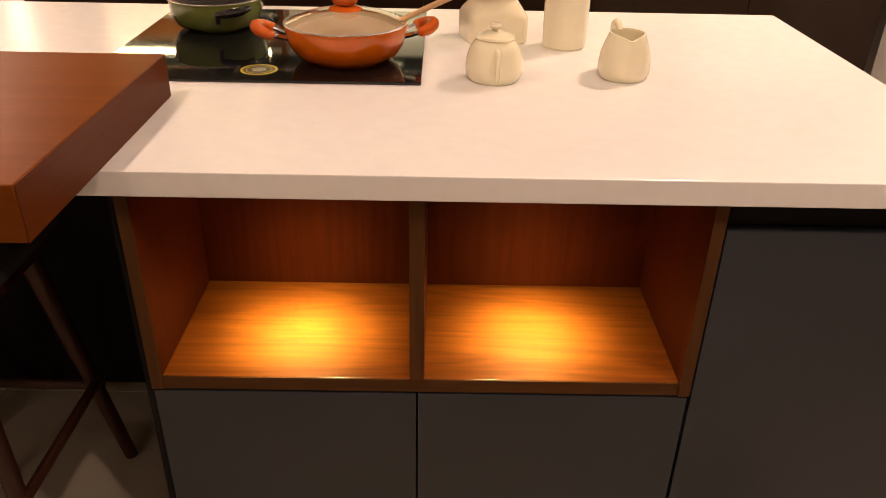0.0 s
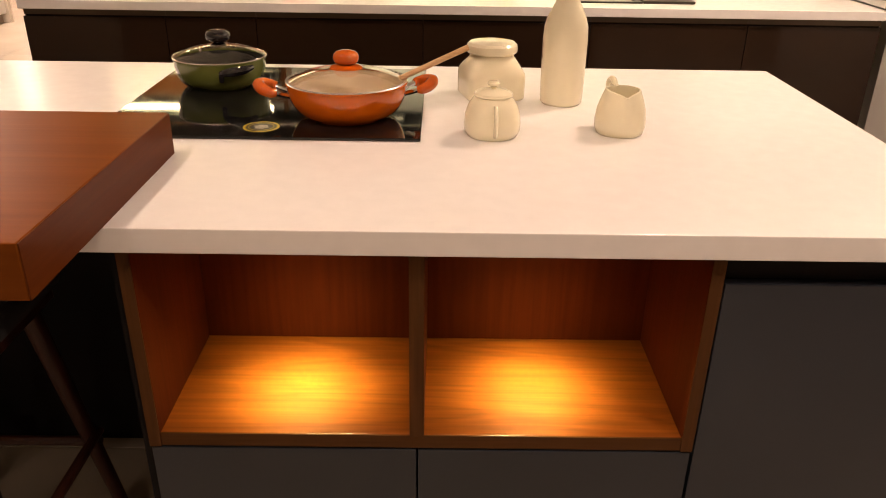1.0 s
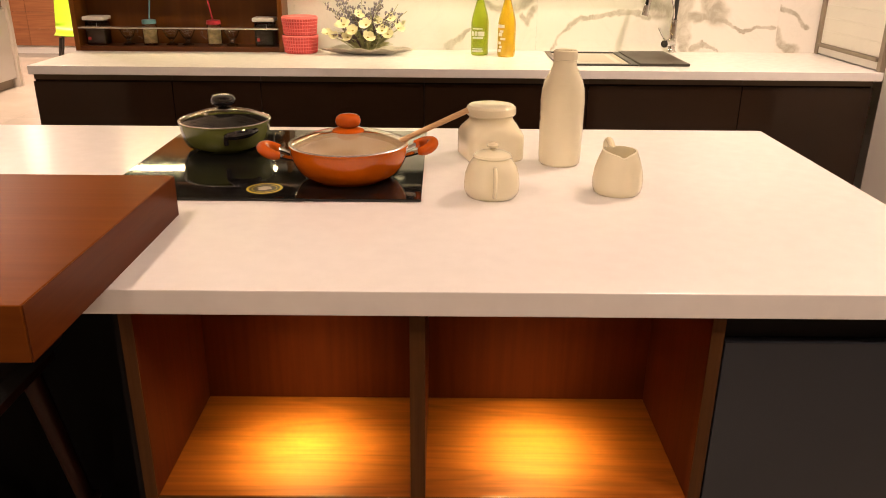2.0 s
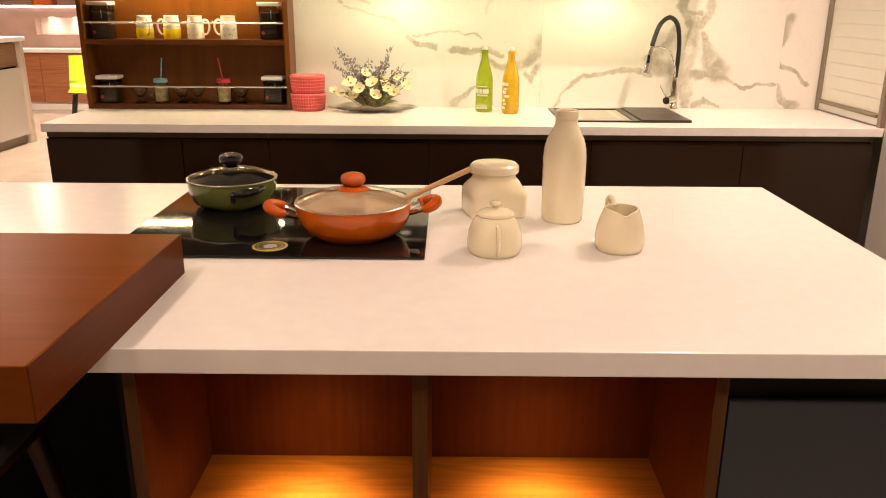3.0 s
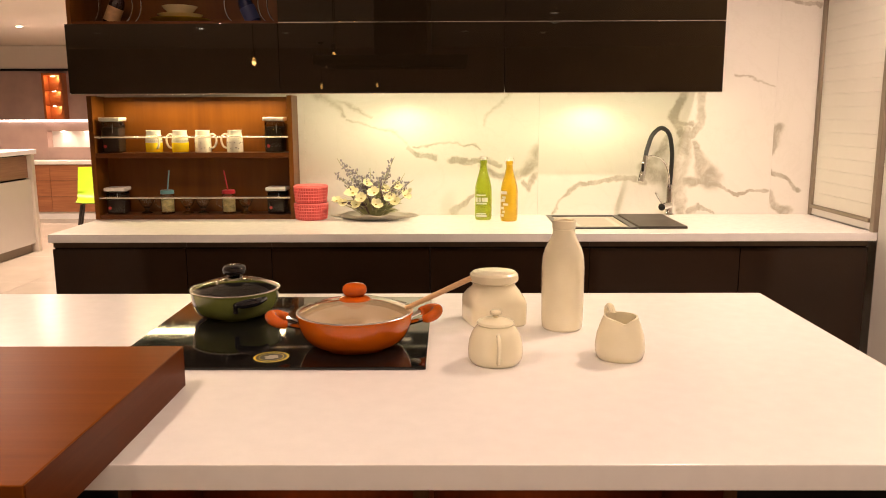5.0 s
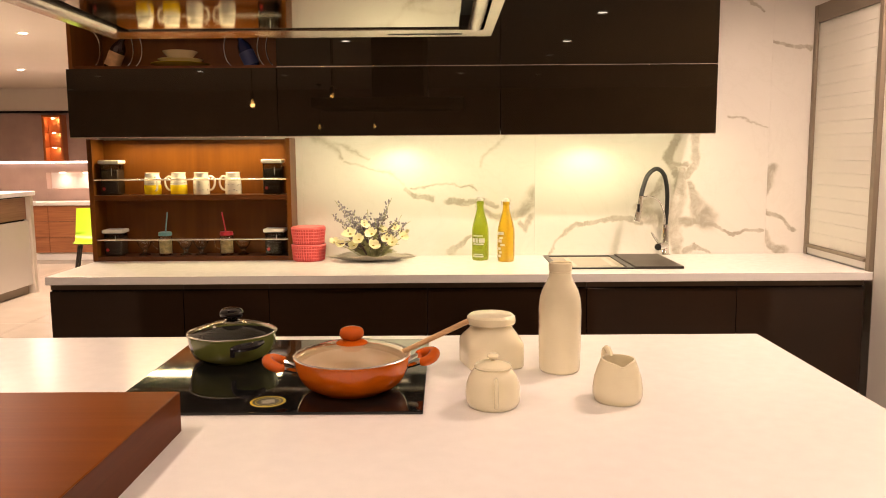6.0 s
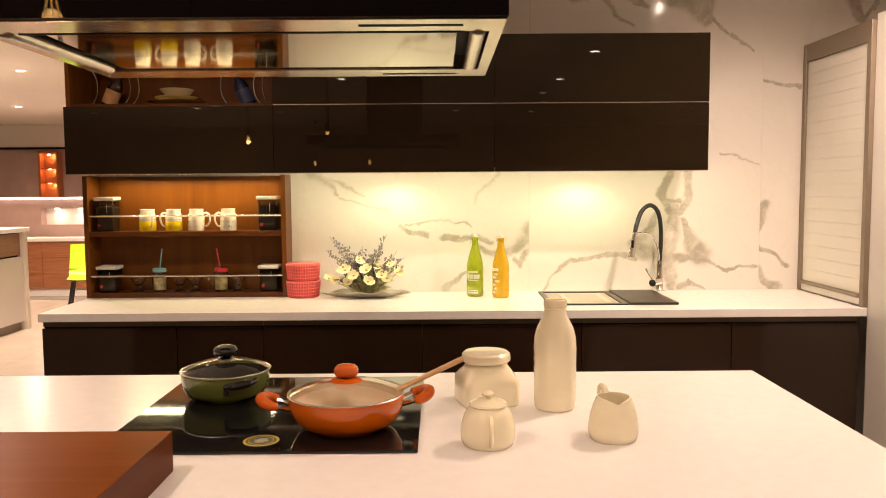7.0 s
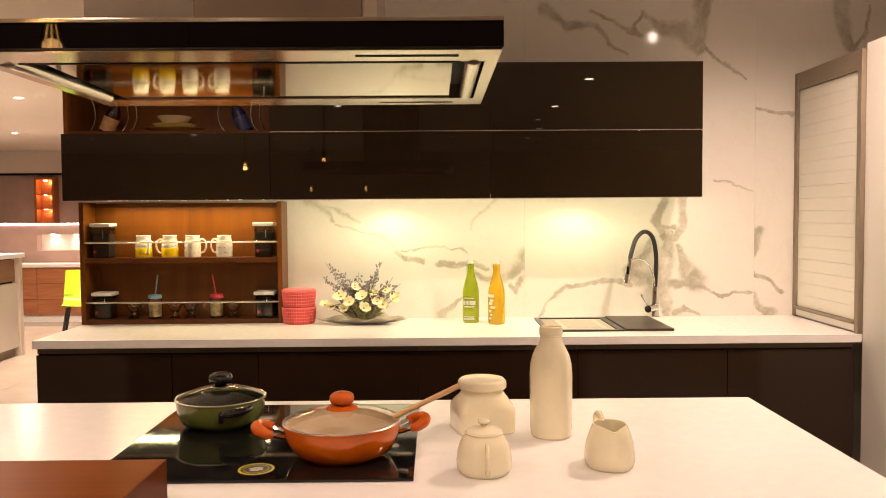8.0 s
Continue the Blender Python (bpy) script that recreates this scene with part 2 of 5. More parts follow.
def marble(x0, x1, z0, z1):
    """White marble with the veins that cross one slab of the wall."""
    m, t, b = material("veined_white_marble")
    geo = node(t, "ShaderNodeNewGeometry")
    warp = node(t, "ShaderNodeTexNoise", Scale=4.5, Detail=6.0, Roughness=0.62)
    t.links.new(geo.outputs["Position"], warp.inputs["Vector"])
    cen = node(t, "ShaderNodeVectorMath", operation="SUBTRACT")
    cen.inputs[1].default_value = (0.5, 0.5, 0.5)
    t.links.new(warp.outputs["Color"], cen.inputs[0])
    sc = node(t, "ShaderNodeVectorMath", operation="MULTIPLY_ADD")
    sc.inputs[1].default_value = (0.13, 0.0, 0.13)
    t.links.new(cen.outputs[0], sc.inputs[0])
    t.links.new(geo.outputs["Position"], sc.inputs[2])
    flat = node(t, "ShaderNodeVectorMath", operation="MULTIPLY")
    flat.inputs[1].default_value = (1, 0, 1)
    t.links.new(sc.outputs[0], flat.inputs[0])
    last = None
    for width, end, strength, line in VEINS_FLOWERS + VEINS_BOTTLES + VEINS_TAP + VEINS_END + VEINS_HIGH:
        mx, mz = line[1]
        if not (x0 <= mx < x1 and z0 <= mz < z1):
            continue
        step = (end - width) / (len(line) - 1)
        for k, ((ax, az), (bx, bz)) in enumerate(zip(line, line[1:])):
            n = t.nodes.new("ShaderNodeGroup")
            n.node_tree = VEIN_LINE
            t.links.new(flat.outputs[0], n.inputs["P"])
            n.inputs["A"].default_value = (ax, 0, az)
            n.inputs["D"].default_value = (bx - ax, 0, bz - az)
            n.inputs["Width"].default_value, n.inputs["Growth"].default_value = width + step * k, step
            top = node(t, "ShaderNodeMath", operation="MULTIPLY")
            top.inputs[1].default_value = strength
            t.links.new(n.outputs[0], top.inputs[0])
            if last is not None:
                most = node(t, "ShaderNodeMath", operation="MAXIMUM")
                t.links.new(last, most.inputs[0])
                t.links.new(top.outputs[0], most.inputs[1])
                top = most
            last = top.outputs[0]
    if last is None:
        last = node(t, "ShaderNodeValue").outputs[0]
        last.default_value = 0.0
    # grey veins with a firm edge, mottled and broken inside
    cloud = node(t, "ShaderNodeTexNoise", Scale=9.0, Detail=8.0, Roughness=0.72, Distortion=0.8)
    t.links.new(geo.outputs["Position"], cloud.inputs["Vector"])
    mottle = node(t, "ShaderNodeMapRange")
    mottle.inputs["From Min"].default_value, mottle.inputs["From Max"].default_value = 0.30, 0.66
    mottle.inputs["To Min"].default_value, mottle.inputs["To Max"].default_value = 0.30, 1.15
    t.links.new(cloud.outputs["Fac"], mottle.inputs["Value"])
    edge = node(t, "ShaderNodeMapRange")
    edge.inputs["From Min"].default_value, edge.inputs["From Max"].default_value = 0.0, 0.46
    edge.interpolation_type = "SMOOTHSTEP"
    t.links.new(last, edge.inputs["Value"])
    body = node(t, "ShaderNodeMath", operation="MULTIPLY")
    t.links.new(edge.outputs[0], body.inputs[0])
    t.links.new(mottle.outputs[0], body.inputs[1])
    faint = node(t, "ShaderNodeTexNoise", Scale=1.6, Detail=8.0, Roughness=0.7, Distortion=1.2)
    t.links.new(geo.outputs["Position"], faint.inputs["Vector"])
    thin = ramp(t, faint.outputs["Fac"], [(0.48, (0, 0, 0)), (0.5, (0.08, 0.08, 0.08)), (0.52, (0, 0, 0))])
    total = node(t, "ShaderNodeMath", operation="ADD")
    total.use_clamp = True
    t.links.new(body.outputs[0], total.inputs[0])
    t.links.new(thin, total.inputs[1])
    t.links.new(ramp(t, total.outputs[0], [(0.0, (0.74, 0.71, 0.66)), (0.3, (0.66, 0.63, 0.57)), (0.7, (0.52, 0.485, 0.415)), (1.0, (0.40, 0.365, 0.305))]), b.inputs["Base Color"])
    b.inputs["Roughness"].default_value = 0.07
    return m


QUARTZ = paint("white_quartz", (0.80, 0.78, 0.76), 0.22, vary=0.02, scale=30, fine=500, spec=0.3)
GREY = paint("matt_grey_lacquer", (0.024, 0.029, 0.039), 0.34, vary=0.13, scale=3)
BLACKGLOSS = paint("black_brown_gloss_lacquer", (0.018, 0.012, 0.006), 0.012, vary=0.15, scale=2)
BASEGLOSS = paint("dark_brown_lacquer", (0.026, 0.014, 0.008), 0.10, vary=0.15, scale=2, spec=0.4)
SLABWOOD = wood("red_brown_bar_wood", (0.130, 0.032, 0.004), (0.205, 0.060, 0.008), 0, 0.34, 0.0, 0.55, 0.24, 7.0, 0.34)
# bar wood with grain across, coloured darker for the end face turned from the light
SLABENDSHADED = wood("red_brown_bar_edge_shaded", (0.075, 0.016, 0.002), (0.115, 0.029, 0.005), 1, 0.40, 0.0, 0.7, 0.14)
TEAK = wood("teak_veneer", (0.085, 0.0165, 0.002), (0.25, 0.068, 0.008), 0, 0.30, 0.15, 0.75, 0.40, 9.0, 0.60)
# same teak for niche walls and back, darkened to carry their shade in the colour
TEAKUPSHADED = wood("teak_veneer_upright_shaded", (0.060, 0.0095, 0.0016), (0.105, 0.0195, 0.003), 2, 0.5, 0.0, 0.6, 0.16)
TEAKLIP = wood("teak_lipping", (0.060, 0.024, 0.007), (0.11, 0.046, 0.014), 2, 0.5, 0.0, 1.0, 0.2)
TEAKLIPLONG = wood("teak_lipping_long", (0.060, 0.024, 0.007), (0.11, 0.046, 0.014), 0, 0.5, 0.0, 1.0, 0.2)
SLABWOOD.node_tree.nodes["Principled BSDF"].inputs["Specular IOR Level"].default_value = 0.03
for m in (SLABENDSHADED, TEAKUPSHADED, TEAKLIP, TEAKLIPLONG):
    m.node_tree.nodes["Principled BSDF"].inputs["Specular IOR Level"].default_value = 0.10
SHELFWOOD = wood("walnut_veneer", (0.070, 0.019, 0.003), (0.12, 0.037, 0.007), 0, 0.35, 0.1, 0.9, 0.2)
SHELFUP = wood("walnut_veneer_upright", (0.075, 0.020, 0.0025), (0.165, 0.055, 0.007), 2, 0.35, 0.1, 0.42, 0.5, 3.0, 0.16)
for m in (SHELFWOOD, SHELFUP):
    m.node_tree.nodes["Principled BSDF"].inputs["Specular IOR Level"].default_value = 0.25
CHARCOAL = paint("charcoal_board", (0.006, 0.005, 0.005), 0.6, vary=0.1, spec=0.15)
HOBGLASS = paint("black_ceramic_glass", (0.006, 0.006, 0.006), 0.04, vary=0.1)
STEEL = paint("brushed_stainless_steel", (0.50, 0.44, 0.37), 0.15, 1.0, 0.06, 12)
MIRRORSTEEL = paint("polished_steel", (0.27, 0.235, 0.19), 0.05, 1.0, 0.05, 5)
FASCIA = paint("black_glass_fascia", (0.003, 0.002, 0.002), 0.03, vary=0.1, spec=0.11)
DARKSTEEL = paint("smoked_steel", (0.24, 0.19, 0.15), 0.3, 1.0, 0.08, 3)
PALEBAR = paint("satin_pale_metal", (0.80, 0.76, 0.69), 0.24, 0.85, 0.04)
CHROME = paint("chrome", (0.75, 0.73, 0.70), 0.06, 1.0, 0.02)
CREAM = paint("cream_glaze", (0.82, 0.76, 0.55), 0.05, vary=0.03, scale=14, coat=0.4)
PLASTER = paint("warm_white_plaster", (0.70, 0.64, 0.56), 0.8, vary=0.03, scale=2, bump=0.05)
CEILPAINT = paint("ceiling_paint", (0.72, 0.66, 0.58), 0.85, vary=0.02, scale=2)
WHITELAC = paint("white_lacquer", (0.76, 0.73, 0.69), 0.3, vary=0.02, scale=3)
TAUPE = paint("taupe_aluminium", (0.27, 0.22, 0.165), 0.4, 0.3, 0.05)
CHANNELBROWN = paint("brown_aluminium_channel", (0.12, 0.085, 0.055), 0.4, 0.3, 0.05)
SLATWHITE = paint("frosted_white_slat", (0.80, 0.78, 0.71), 0.3, vary=0.02)
MAUVE = paint("mauve_wall_panel", (0.50, 0.35, 0.30), 0.5, vary=0.12, scale=3)
TILE = paint("cream_floor_tile", (0.42, 0.37, 0.30), 0.22, vary=0.07, scale=2.5)
GLOWWARM = glow("lit_downlight", (1.0, 0.86, 0.66), 34)
GLOWDIM = glow("dimmed_downlight", (1.0, 0.82, 0.60), 4.5)
GLOWSTRIP = glow("lit_strip", (1.0, 0.88, 0.62), 1.1)
FILAMENT = glow("lit_filament", (1.0, 0.55, 0.16), 24)


# ---- building helpers ----
BOXED = set()


def finish(bm, name, mat, smooth=0.6):
    smooth = 0.35 if id(bm) in BOXED else smooth
    BOXED.discard(id(bm))
    bmesh.ops.recalc_face_normals(bm, faces=bm.faces)
    me = bpy.data.meshes.new(name)
    bm.to_mesh(me)
    bm.free()
    for p in me.polygons:
        p.use_smooth = True
    me.set_sharp_from_angle(angle=smooth)
    me.materials.append(mat)
    return me


def base_of(ob):
    while ob.parent:
        ob = ob.parent
    return ob.location


def thing(name, loc, label, category, group="", kind=""):
    ob = new(name)
    ob.location = loc
    ob.empty_display_size = 0.05
    return tagged(ob, label, category, group, kind)


def part(name, bm, mat, parent, label="", world=False, smooth=0.6):
    """One mesh under a thing or a part; world: the mesh was built in world coordinates."""
    if world:
        bmesh.ops.translate(bm, verts=bm.verts, vec=-Vector(base_of(parent)))
    ob = new(name, finish(bm, name, mat, smooth))
    ob.parent = parent
    return tagged(ob, label)


def solo(name, bm, mat, label, category, kind="", group="", base=None, smooth=0.6):
    """A thing of one mesh, built in world coordinates, with its origin at base."""
    base = Vector(base) if base else Vector((0, 0, 0))
    bmesh.ops.translate(bm, verts=bm.verts, vec=-base)
    ob = new(name, finish(bm, name, mat, smooth))
    ob.location = base
    return tagged(ob, label, category, group, kind)


def box(lo, hi, bevel=0.0, bm=None, segments=2):
    bm = bm or bmesh.new()
    BOXED.add(id(bm))
    lo, hi = Vector(lo), Vector(hi)
    made = bmesh.ops.create_cube(bm, size=1.0)["verts"]
    for v in made:
        v.co = Vector(((lo[i] + hi[i]) / 2 + v.co[i] * (hi[i] - lo[i])) for i in range(3))
    if bevel:
        edges = list({e for v in made for e in v.link_edges})
        bmesh.ops.bevel(bm, geom=edges, offset=bevel, segments=segments, affect="EDGES", profile=0.5)
    return bm


def lathe(profile, steps=48, bm=None, at=(0, 0, 0), shape=None):
    """A turned body from rows of radius, height. shape: a function of angle and height that scales the radius."""
    bm = bm or bmesh.new()
    rings = []
    for r, z in profile:
        if r < 1e-6:
            rings.append([bm.verts.new((at[0], at[1], at[2] + z))])
        else:
            ring = []
            for k in range(steps):
                a = 2 * math.pi * k / steps
                q = r * (shape(a, z) if shape else 1.0)
                ring.append(bm.verts.new((at[0] + q * math.cos(a), at[1] + q * math.sin(a), at[2] + z)))
            rings.append(ring)
    for p, q in zip(rings, rings[1:]):
        for k in range(steps):
            j = (k + 1) % steps
            if len(p) == 1 and len(q) == 1:
                continue
            if len(p) == 1:
                bm.faces.new((p[0], q[j], q[k]))
            elif len(q) == 1:
                bm.faces.new((p[k], p[j], q[0]))
            else:
                bm.faces.new((p[k], p[j], q[j], q[k]))
    return bm


def smooth_line(points, n=10):
    """A Catmull-Rom line through points."""
    pts = [Vector(p) for p in points]
    pts = [2 * pts[0] - pts[1]] + pts + [2 * pts[-1] - pts[-2]]
    out = []
    for i in range(1, len(pts) - 2):
        a, b, c, d = pts[i - 1:i + 3]
        for k in range(n):
            t = k / n
            out.append(0.5 * ((2 * b) + (c - a) * t + (2 * a - 5 * b + 4 * c - d) * t * t + (3 * b - a - 3 * c + d) * t ** 3))
    out.append(pts[-2])
    return out


def tube(points, radius, steps=10, bm=None, taper=None):
    """A round bar along points; taper: a function of 0..1 giving a factor on the radius."""
    bm = bm or bmesh.new()
    pts = [Vector(p) for p in points]
    rings, side = [], None
    for i, p in enumerate(pts):
        d = (pts[min(i + 1, len(pts) - 1)] - pts[max(i - 1, 0)]).normalized()
        if side is None:
            side = d.orthogonal().normalized()
        side = (side - d * side.dot(d)).normalized()
        up = d.cross(side)
        r = radius * (taper(i / (len(pts) - 1)) if taper else 1.0)
        rings.append([bm.verts.new(p + r * (math.cos(2 * math.pi * k / steps) * side + math.sin(2 * math.pi * k / steps) * up)) for k in range(steps)])
    for p, q in zip(rings, rings[1:]):
        for k in range(steps):
            j = (k + 1) % steps
            bm.faces.new((p[k], p[j], q[j], q[k]))
    bm.faces.new(rings[0][::-1])
    bm.faces.new(rings[-1])
    return bm


def disc(center, radius, thick, steps=24, bm=None):
    return lathe([(0, 0), (radius, 0), (radius, thick), (0, thick)], steps, bm, center)


# ---- the room ----
WALL = 2.80
L, R, BACK, FAR = -9.5, 5.6, -9.0, 13.3
solo("floor", box((L, BACK, -0.1), (R, FAR, -0.004)), paint("grout", (0.30, 0.26, 0.21), 0.7), "cream tiled showroom floor", "floor", "structure")
solo("ceiling", box((L, BACK, CEIL), (R, FAR, CEIL + 0.1)), CEILPAINT, "plain warm white ceiling", "ceiling", "structure")
solo("wall_east", box((R, BACK, 0), (R + 0.12, FAR, CEIL)), PLASTER, "plain cream wall", "wall", "structure")
solo("wall_west", box((L - 0.12, BACK, 0), (L, FAR, CEIL)), PLASTER, "plain cream wall", "wall", "structure")
solo("wall_south", box((L, BACK - 0.12, 0), (R, BACK, CEIL)), MAUVE, "plain mauve wall", "wall", "structure")
solo("wall_far", box((L, FAR, 0), (R, FAR + 0.12, CEIL)), MAUVE, "mauve wall of the far showroom", "wall", "structure")
solo("bulkhead", box((L, FAR - 0.14, 2.20), (R, FAR - 0.004, CEIL - 0.004)), PLASTER, "cream bulkhead below the ceiling", "bulkhead", "structure")
solo("trim", box((L, FAR - 0.16, 2.165), (R, FAR - 0.004, 2.198)), CHARCOAL, "dark trim under the bulkhead", "trim", "structure")
wall_north = solo("wall_north", box((-1.665, WALL + 0.012, 0), (R, WALL + 0.16, CEIL)), PLASTER, "wall clad in veined white marble slabs", "wall", "structure")
edges = SEAMS
for a, b in zip(edges, edges[1:]):
    for z0, z1 in ((0.0, 1.62), (1.62, CEIL)):
        part("marble_slab", box((a + 0.0003, WALL, z0), (b - 0.0003, WALL + 0.012, z1)), marble(a, b, z0, z1), wall_north, world=True)

for x, y in [d[:2] for d in DOWNLIGHTS] + FITTINGS + REAR_FITTINGS:
    d = thing("ceiling_downlight", (x, y, CEIL), "round white recessed ceiling downlight, lit", "downlight", "ceiling downlights")
    part("trim_ring", lathe([(0.042, -0.001), (0.042, -0.006), (0.056, -0.006), (0.058, 0.0)], 28), WHITELAC, d)
    part("lens", lathe([(0, -0.002), (0.042, -0.002)], 28), GLOWDIM if (x, y) in REAR_FITTINGS else GLOWWARM, d)

# ---- back kitchen run ----
CY = 2.18
worktop = solo("worktop", box((-1.645, CY, 0.865), (1.825, WALL, 0.90), 0.002), QUARTZ, "long white quartz worktop along the marble wall", "worktop", "structure", base=(0.1, 2.5, 0.865))


def base_unit(x0, x1):
    """A handleless base unit: carcass, plinth and a door below a shadow channel."""
    c = (x0 + x1) / 2
    u = thing("base_cabinet", (c, 2.5, 0), "dark brown gloss handleless base cabinet under the worktop", "cabinet", "base cabinets")
    part("carcass", box((x0 + 0.001, 2.222, 0.10), (x1 - 0.001, WALL - 0.002, 0.864)), CHARCOAL, u, world=True)
    part("plinth", box((x0 + 0.001, 2.26, 0), (x1 - 0.001, 2.30, 0.10)), CHARCOAL, u, world=True)
    part("door", box((x0 + 0.0015, 2.20, 0.10), (x1 - 0.0015, 2.221, 0.835), 0.0015), BASEGLOSS, u, world=True)
    part("channel", box((x0 + 0.001, 2.212, 0.84), (x1 - 0.001, 2.222, 0.862)), CHANNELBROWN, u, world=True)
    return u


units = [-1.64, -1.073, -0.71, -0.04, 0.634, 1.267, 1.806]
for a, b in zip(units, units[1:]):
    base_unit(a, b)


def wall_unit(x0, x1, z0, z1):
    u = thing("wall_cabinet", ((x0 + x1) / 2, 2.62, z0), "high gloss black-brown wall cabinet with a lift-up door", "cabinet", "wall cabinets")
    part("carcass", box((x0 + 0.0005, 2.462, z0 + 0.030), (x1 - 0.0005, WALL - 0.002, z1 - 0.0005)), CHARCOAL, u, world=True)
    part("door", box((x0 + 0.001, 2.44, z0 + 0.0030), (x1 - 0.001, 2.4615, z1 - 0.002), 0.001), BLACKGLOSS, u, world=True)
    part("edge_profile", box((x0 + 0.001, 2.4415, z0), (x1 - 0.001, 2.4610, z0 + 0.0028)), PALEBAR, u, "pale metal edge profile", world=True)
    return u


Z0, Z1, Z2 = 1.483, 1.785, 2.09
wall_unit(-1.625, -0.698, Z0, Z1)
for a, b in ((-0.698, 0.285), (0.285, 1.237)):
    wall_unit(a, b, Z0, Z1)
    wall_unit(a, b, Z1, Z2)
for a, b in ((-1.60, -0.70), (-0.696, 0.283), (0.287, 1.23)):
    s = thing("light_strip", ((a + b) / 2, 2.5, 1.507), "slim lit light strip under a wall cabinet", "light strip", "under-cabinet lights")
    part("housing", box((a, 2.466, 1.508), (b, 2.490, 1.5128)), STEEL, s, world=True)
    part("diffuser", box((a + 0.004, 2.468, 1.5062), (b - 0.004, 2.488, 1.5078)), GLOWSTRIP, s, world=True)
for x in (-0.17, 0.72):
    s = thing("under_cabinet_spot", (x, 2.66, 1.5128), "small round lit spot under a wall cabinet", "spotlight", "under-cabinet spots")
    part("ring", lathe([(0.026, 0), (0.026, -0.004), (0.034, -0.004), (0.036, 0.0)], 24), STEEL, s)
    part("lens", lathe([(0, -0.001), (0.026, -0.001)], 24), GLOWSTRIP, s)

# open wooden box over the first wall unit
o = thing("open_wall_shelf", (-1.15, 2.62, Z1), "open walnut shelf box on top of the wall cabinet", "shelf")
part("back", box((-1.60, 2.775, Z1), (-0.702, 2.798, Z2)), SHELFUP, o, world=True)
part("side", box((-1.62, 2.46, Z1), (-1.602, 2.798, Z2)), SHELFUP, o, world=True)
part("bottom", box((-1.60, 2.465, Z1), (-0.702, 2.774, Z1 + 0.012)), SHELFWOOD, o, world=True)
part("top", box((-1.62, 2.46, Z2), (-0.702, 2.798, Z2 + 0.02)), SHELFWOOD, o, world=True)

# open spice shelf on the worktop
SX0, SX1, SY = -1.652, -0.693, 2.655
s = thing("spice_shelf", (-1.17, 2.72, 0.90), "open walnut shelf unit with two shelves and steel rails", "shelf")
part("side", box((SX0, SY, 0.90), (SX0 + 0.022, WALL - 0.002, 1.482), 0.001), SHELFUP, s, world=True)
part("side", box((SX1 - 0.022, SY, 0.90), (SX1, WALL - 0.002, 1.482), 0.001), SHELFUP, s, world=True)
part("back", box((SX0 + 0.022, WALL - 0.014, 0.90), (SX1 - 0.022, WALL - 0.002, 1.478)), SHELFUP, s, world=True)
part("bottom_board", box((SX0 + 0.022, SY + 0.002, 0.90), (SX1 - 0.022, WALL - 0.015, 0.922), 0.001), SHELFWOOD, s, world=True)
part("middle_board", box((SX0 + 0.022, SY + 0.002, 1.193), (SX1 - 0.022, WALL - 0.015, 1.216), 0.001), SHELFWOOD, s, world=True)
for z in (1.29, 1.003):
    part("rail", tube([(SX0 + 0.02, SY + 0.008, z), (SX1 - 0.02, SY + 0.008, z)], 0.0048), PALEBAR, s, "polished steel guard rail", world=True)

# ---- roller shutter unit and tall white unit ----
u = thing("roller_shutter_cabinet", (1.9, 2.5, 0.90), "tambour cabinet with white slats in a taupe frame, closed", "cabinet")
SX = 1.825
part("post", box((SX - 0.014, 2.765, 0.90), (SX + 0.02, WALL - 0.002, 2.09), 0.002), TAUPE, u, world=True)
part("post", box((SX - 0.014, 2.19, 0.90), (SX + 0.02, 2.222, 2.09), 0.002), TAUPE, u, world=True)
part("header", box((SX - 0.012, 2.222, 2.005), (SX + 0.02, 2.765, 2.09), 0.002), TAUPE, u, world=True)
part("bottom_rail", box((SX - 0.010, 2.222, 0.905), (SX + 0.02, 2.765, 0.935), 0.002), WHITELAC, u, world=True)
part("grip", box((SX - 0.022, 2.225, 0.937), (SX + 0.01, 2.762, 0.952), 0.003), TAUPE, u, world=True)
n = 18
h = (2.004 - 0.953) / n
for k in range(n):
    z = 0.953 + k * h
    part("slat", box((SX - 0.004, 2.223, z + 0.0002), (SX + 0.012, 2.764, z + h - 0.0002), 0.0011), SLATWHITE, u, world=True)
part("carcass", box((SX + 0.021, 2.19, 0.90), (SX + 0.5, WALL - 0.002, 2.09)), WHITELAC, u, world=True)
u = thing("tall_cabinet", (2.1, 1.6, 0), "tall plain white cabinet end beside the worktop", "cabinet")
part("side_panel", box((1.829, 1.2, 0), (1.849, 2.186, 2.11), 0.002), WHITELAC, u, world=True)
part("body", box((1.850, 1.22, 0), (2.5, 2.186, 2.108)), WHITELAC, u, world=True)

# ---- island ----
solo("island_worktop", box((-1.75, 0, 0.86), (0.91, 1.087, 0.90), 0.002), QUARTZ, "thick white quartz island worktop", "worktop", "structure", base=(0, 0.5, 0.86))
bar = thing("breakfast_bar", (-1.1, 0.07, 0.90), "thick red-brown wooden breakfast bar laid on the island", "breakfast bar")
part("slab", box((-1.72, -0.215, 0.90), (-0.4515, 0.335, 0.976), 0.002), SLABWOOD, bar, world=True)
part("edge_band", box((-0.4513, -0.214, 0.9005), (-0.4495, 0.334, 0.9755), 0.0006), SLABENDSHADED, bar, world=True)
NX0, NX1, NB = -0.45, 0.465, 0.345
n = thing("display_niche", (0, 0.18, 0.488), "open teak niche with two lit compartments under the worktop", "niche")
part("floor_board", box((NX0 + 0.02, 0.0285, 0.488), (NX1 - 0.02, NB, 0.514), 0.001), TEAK, n, world=True)
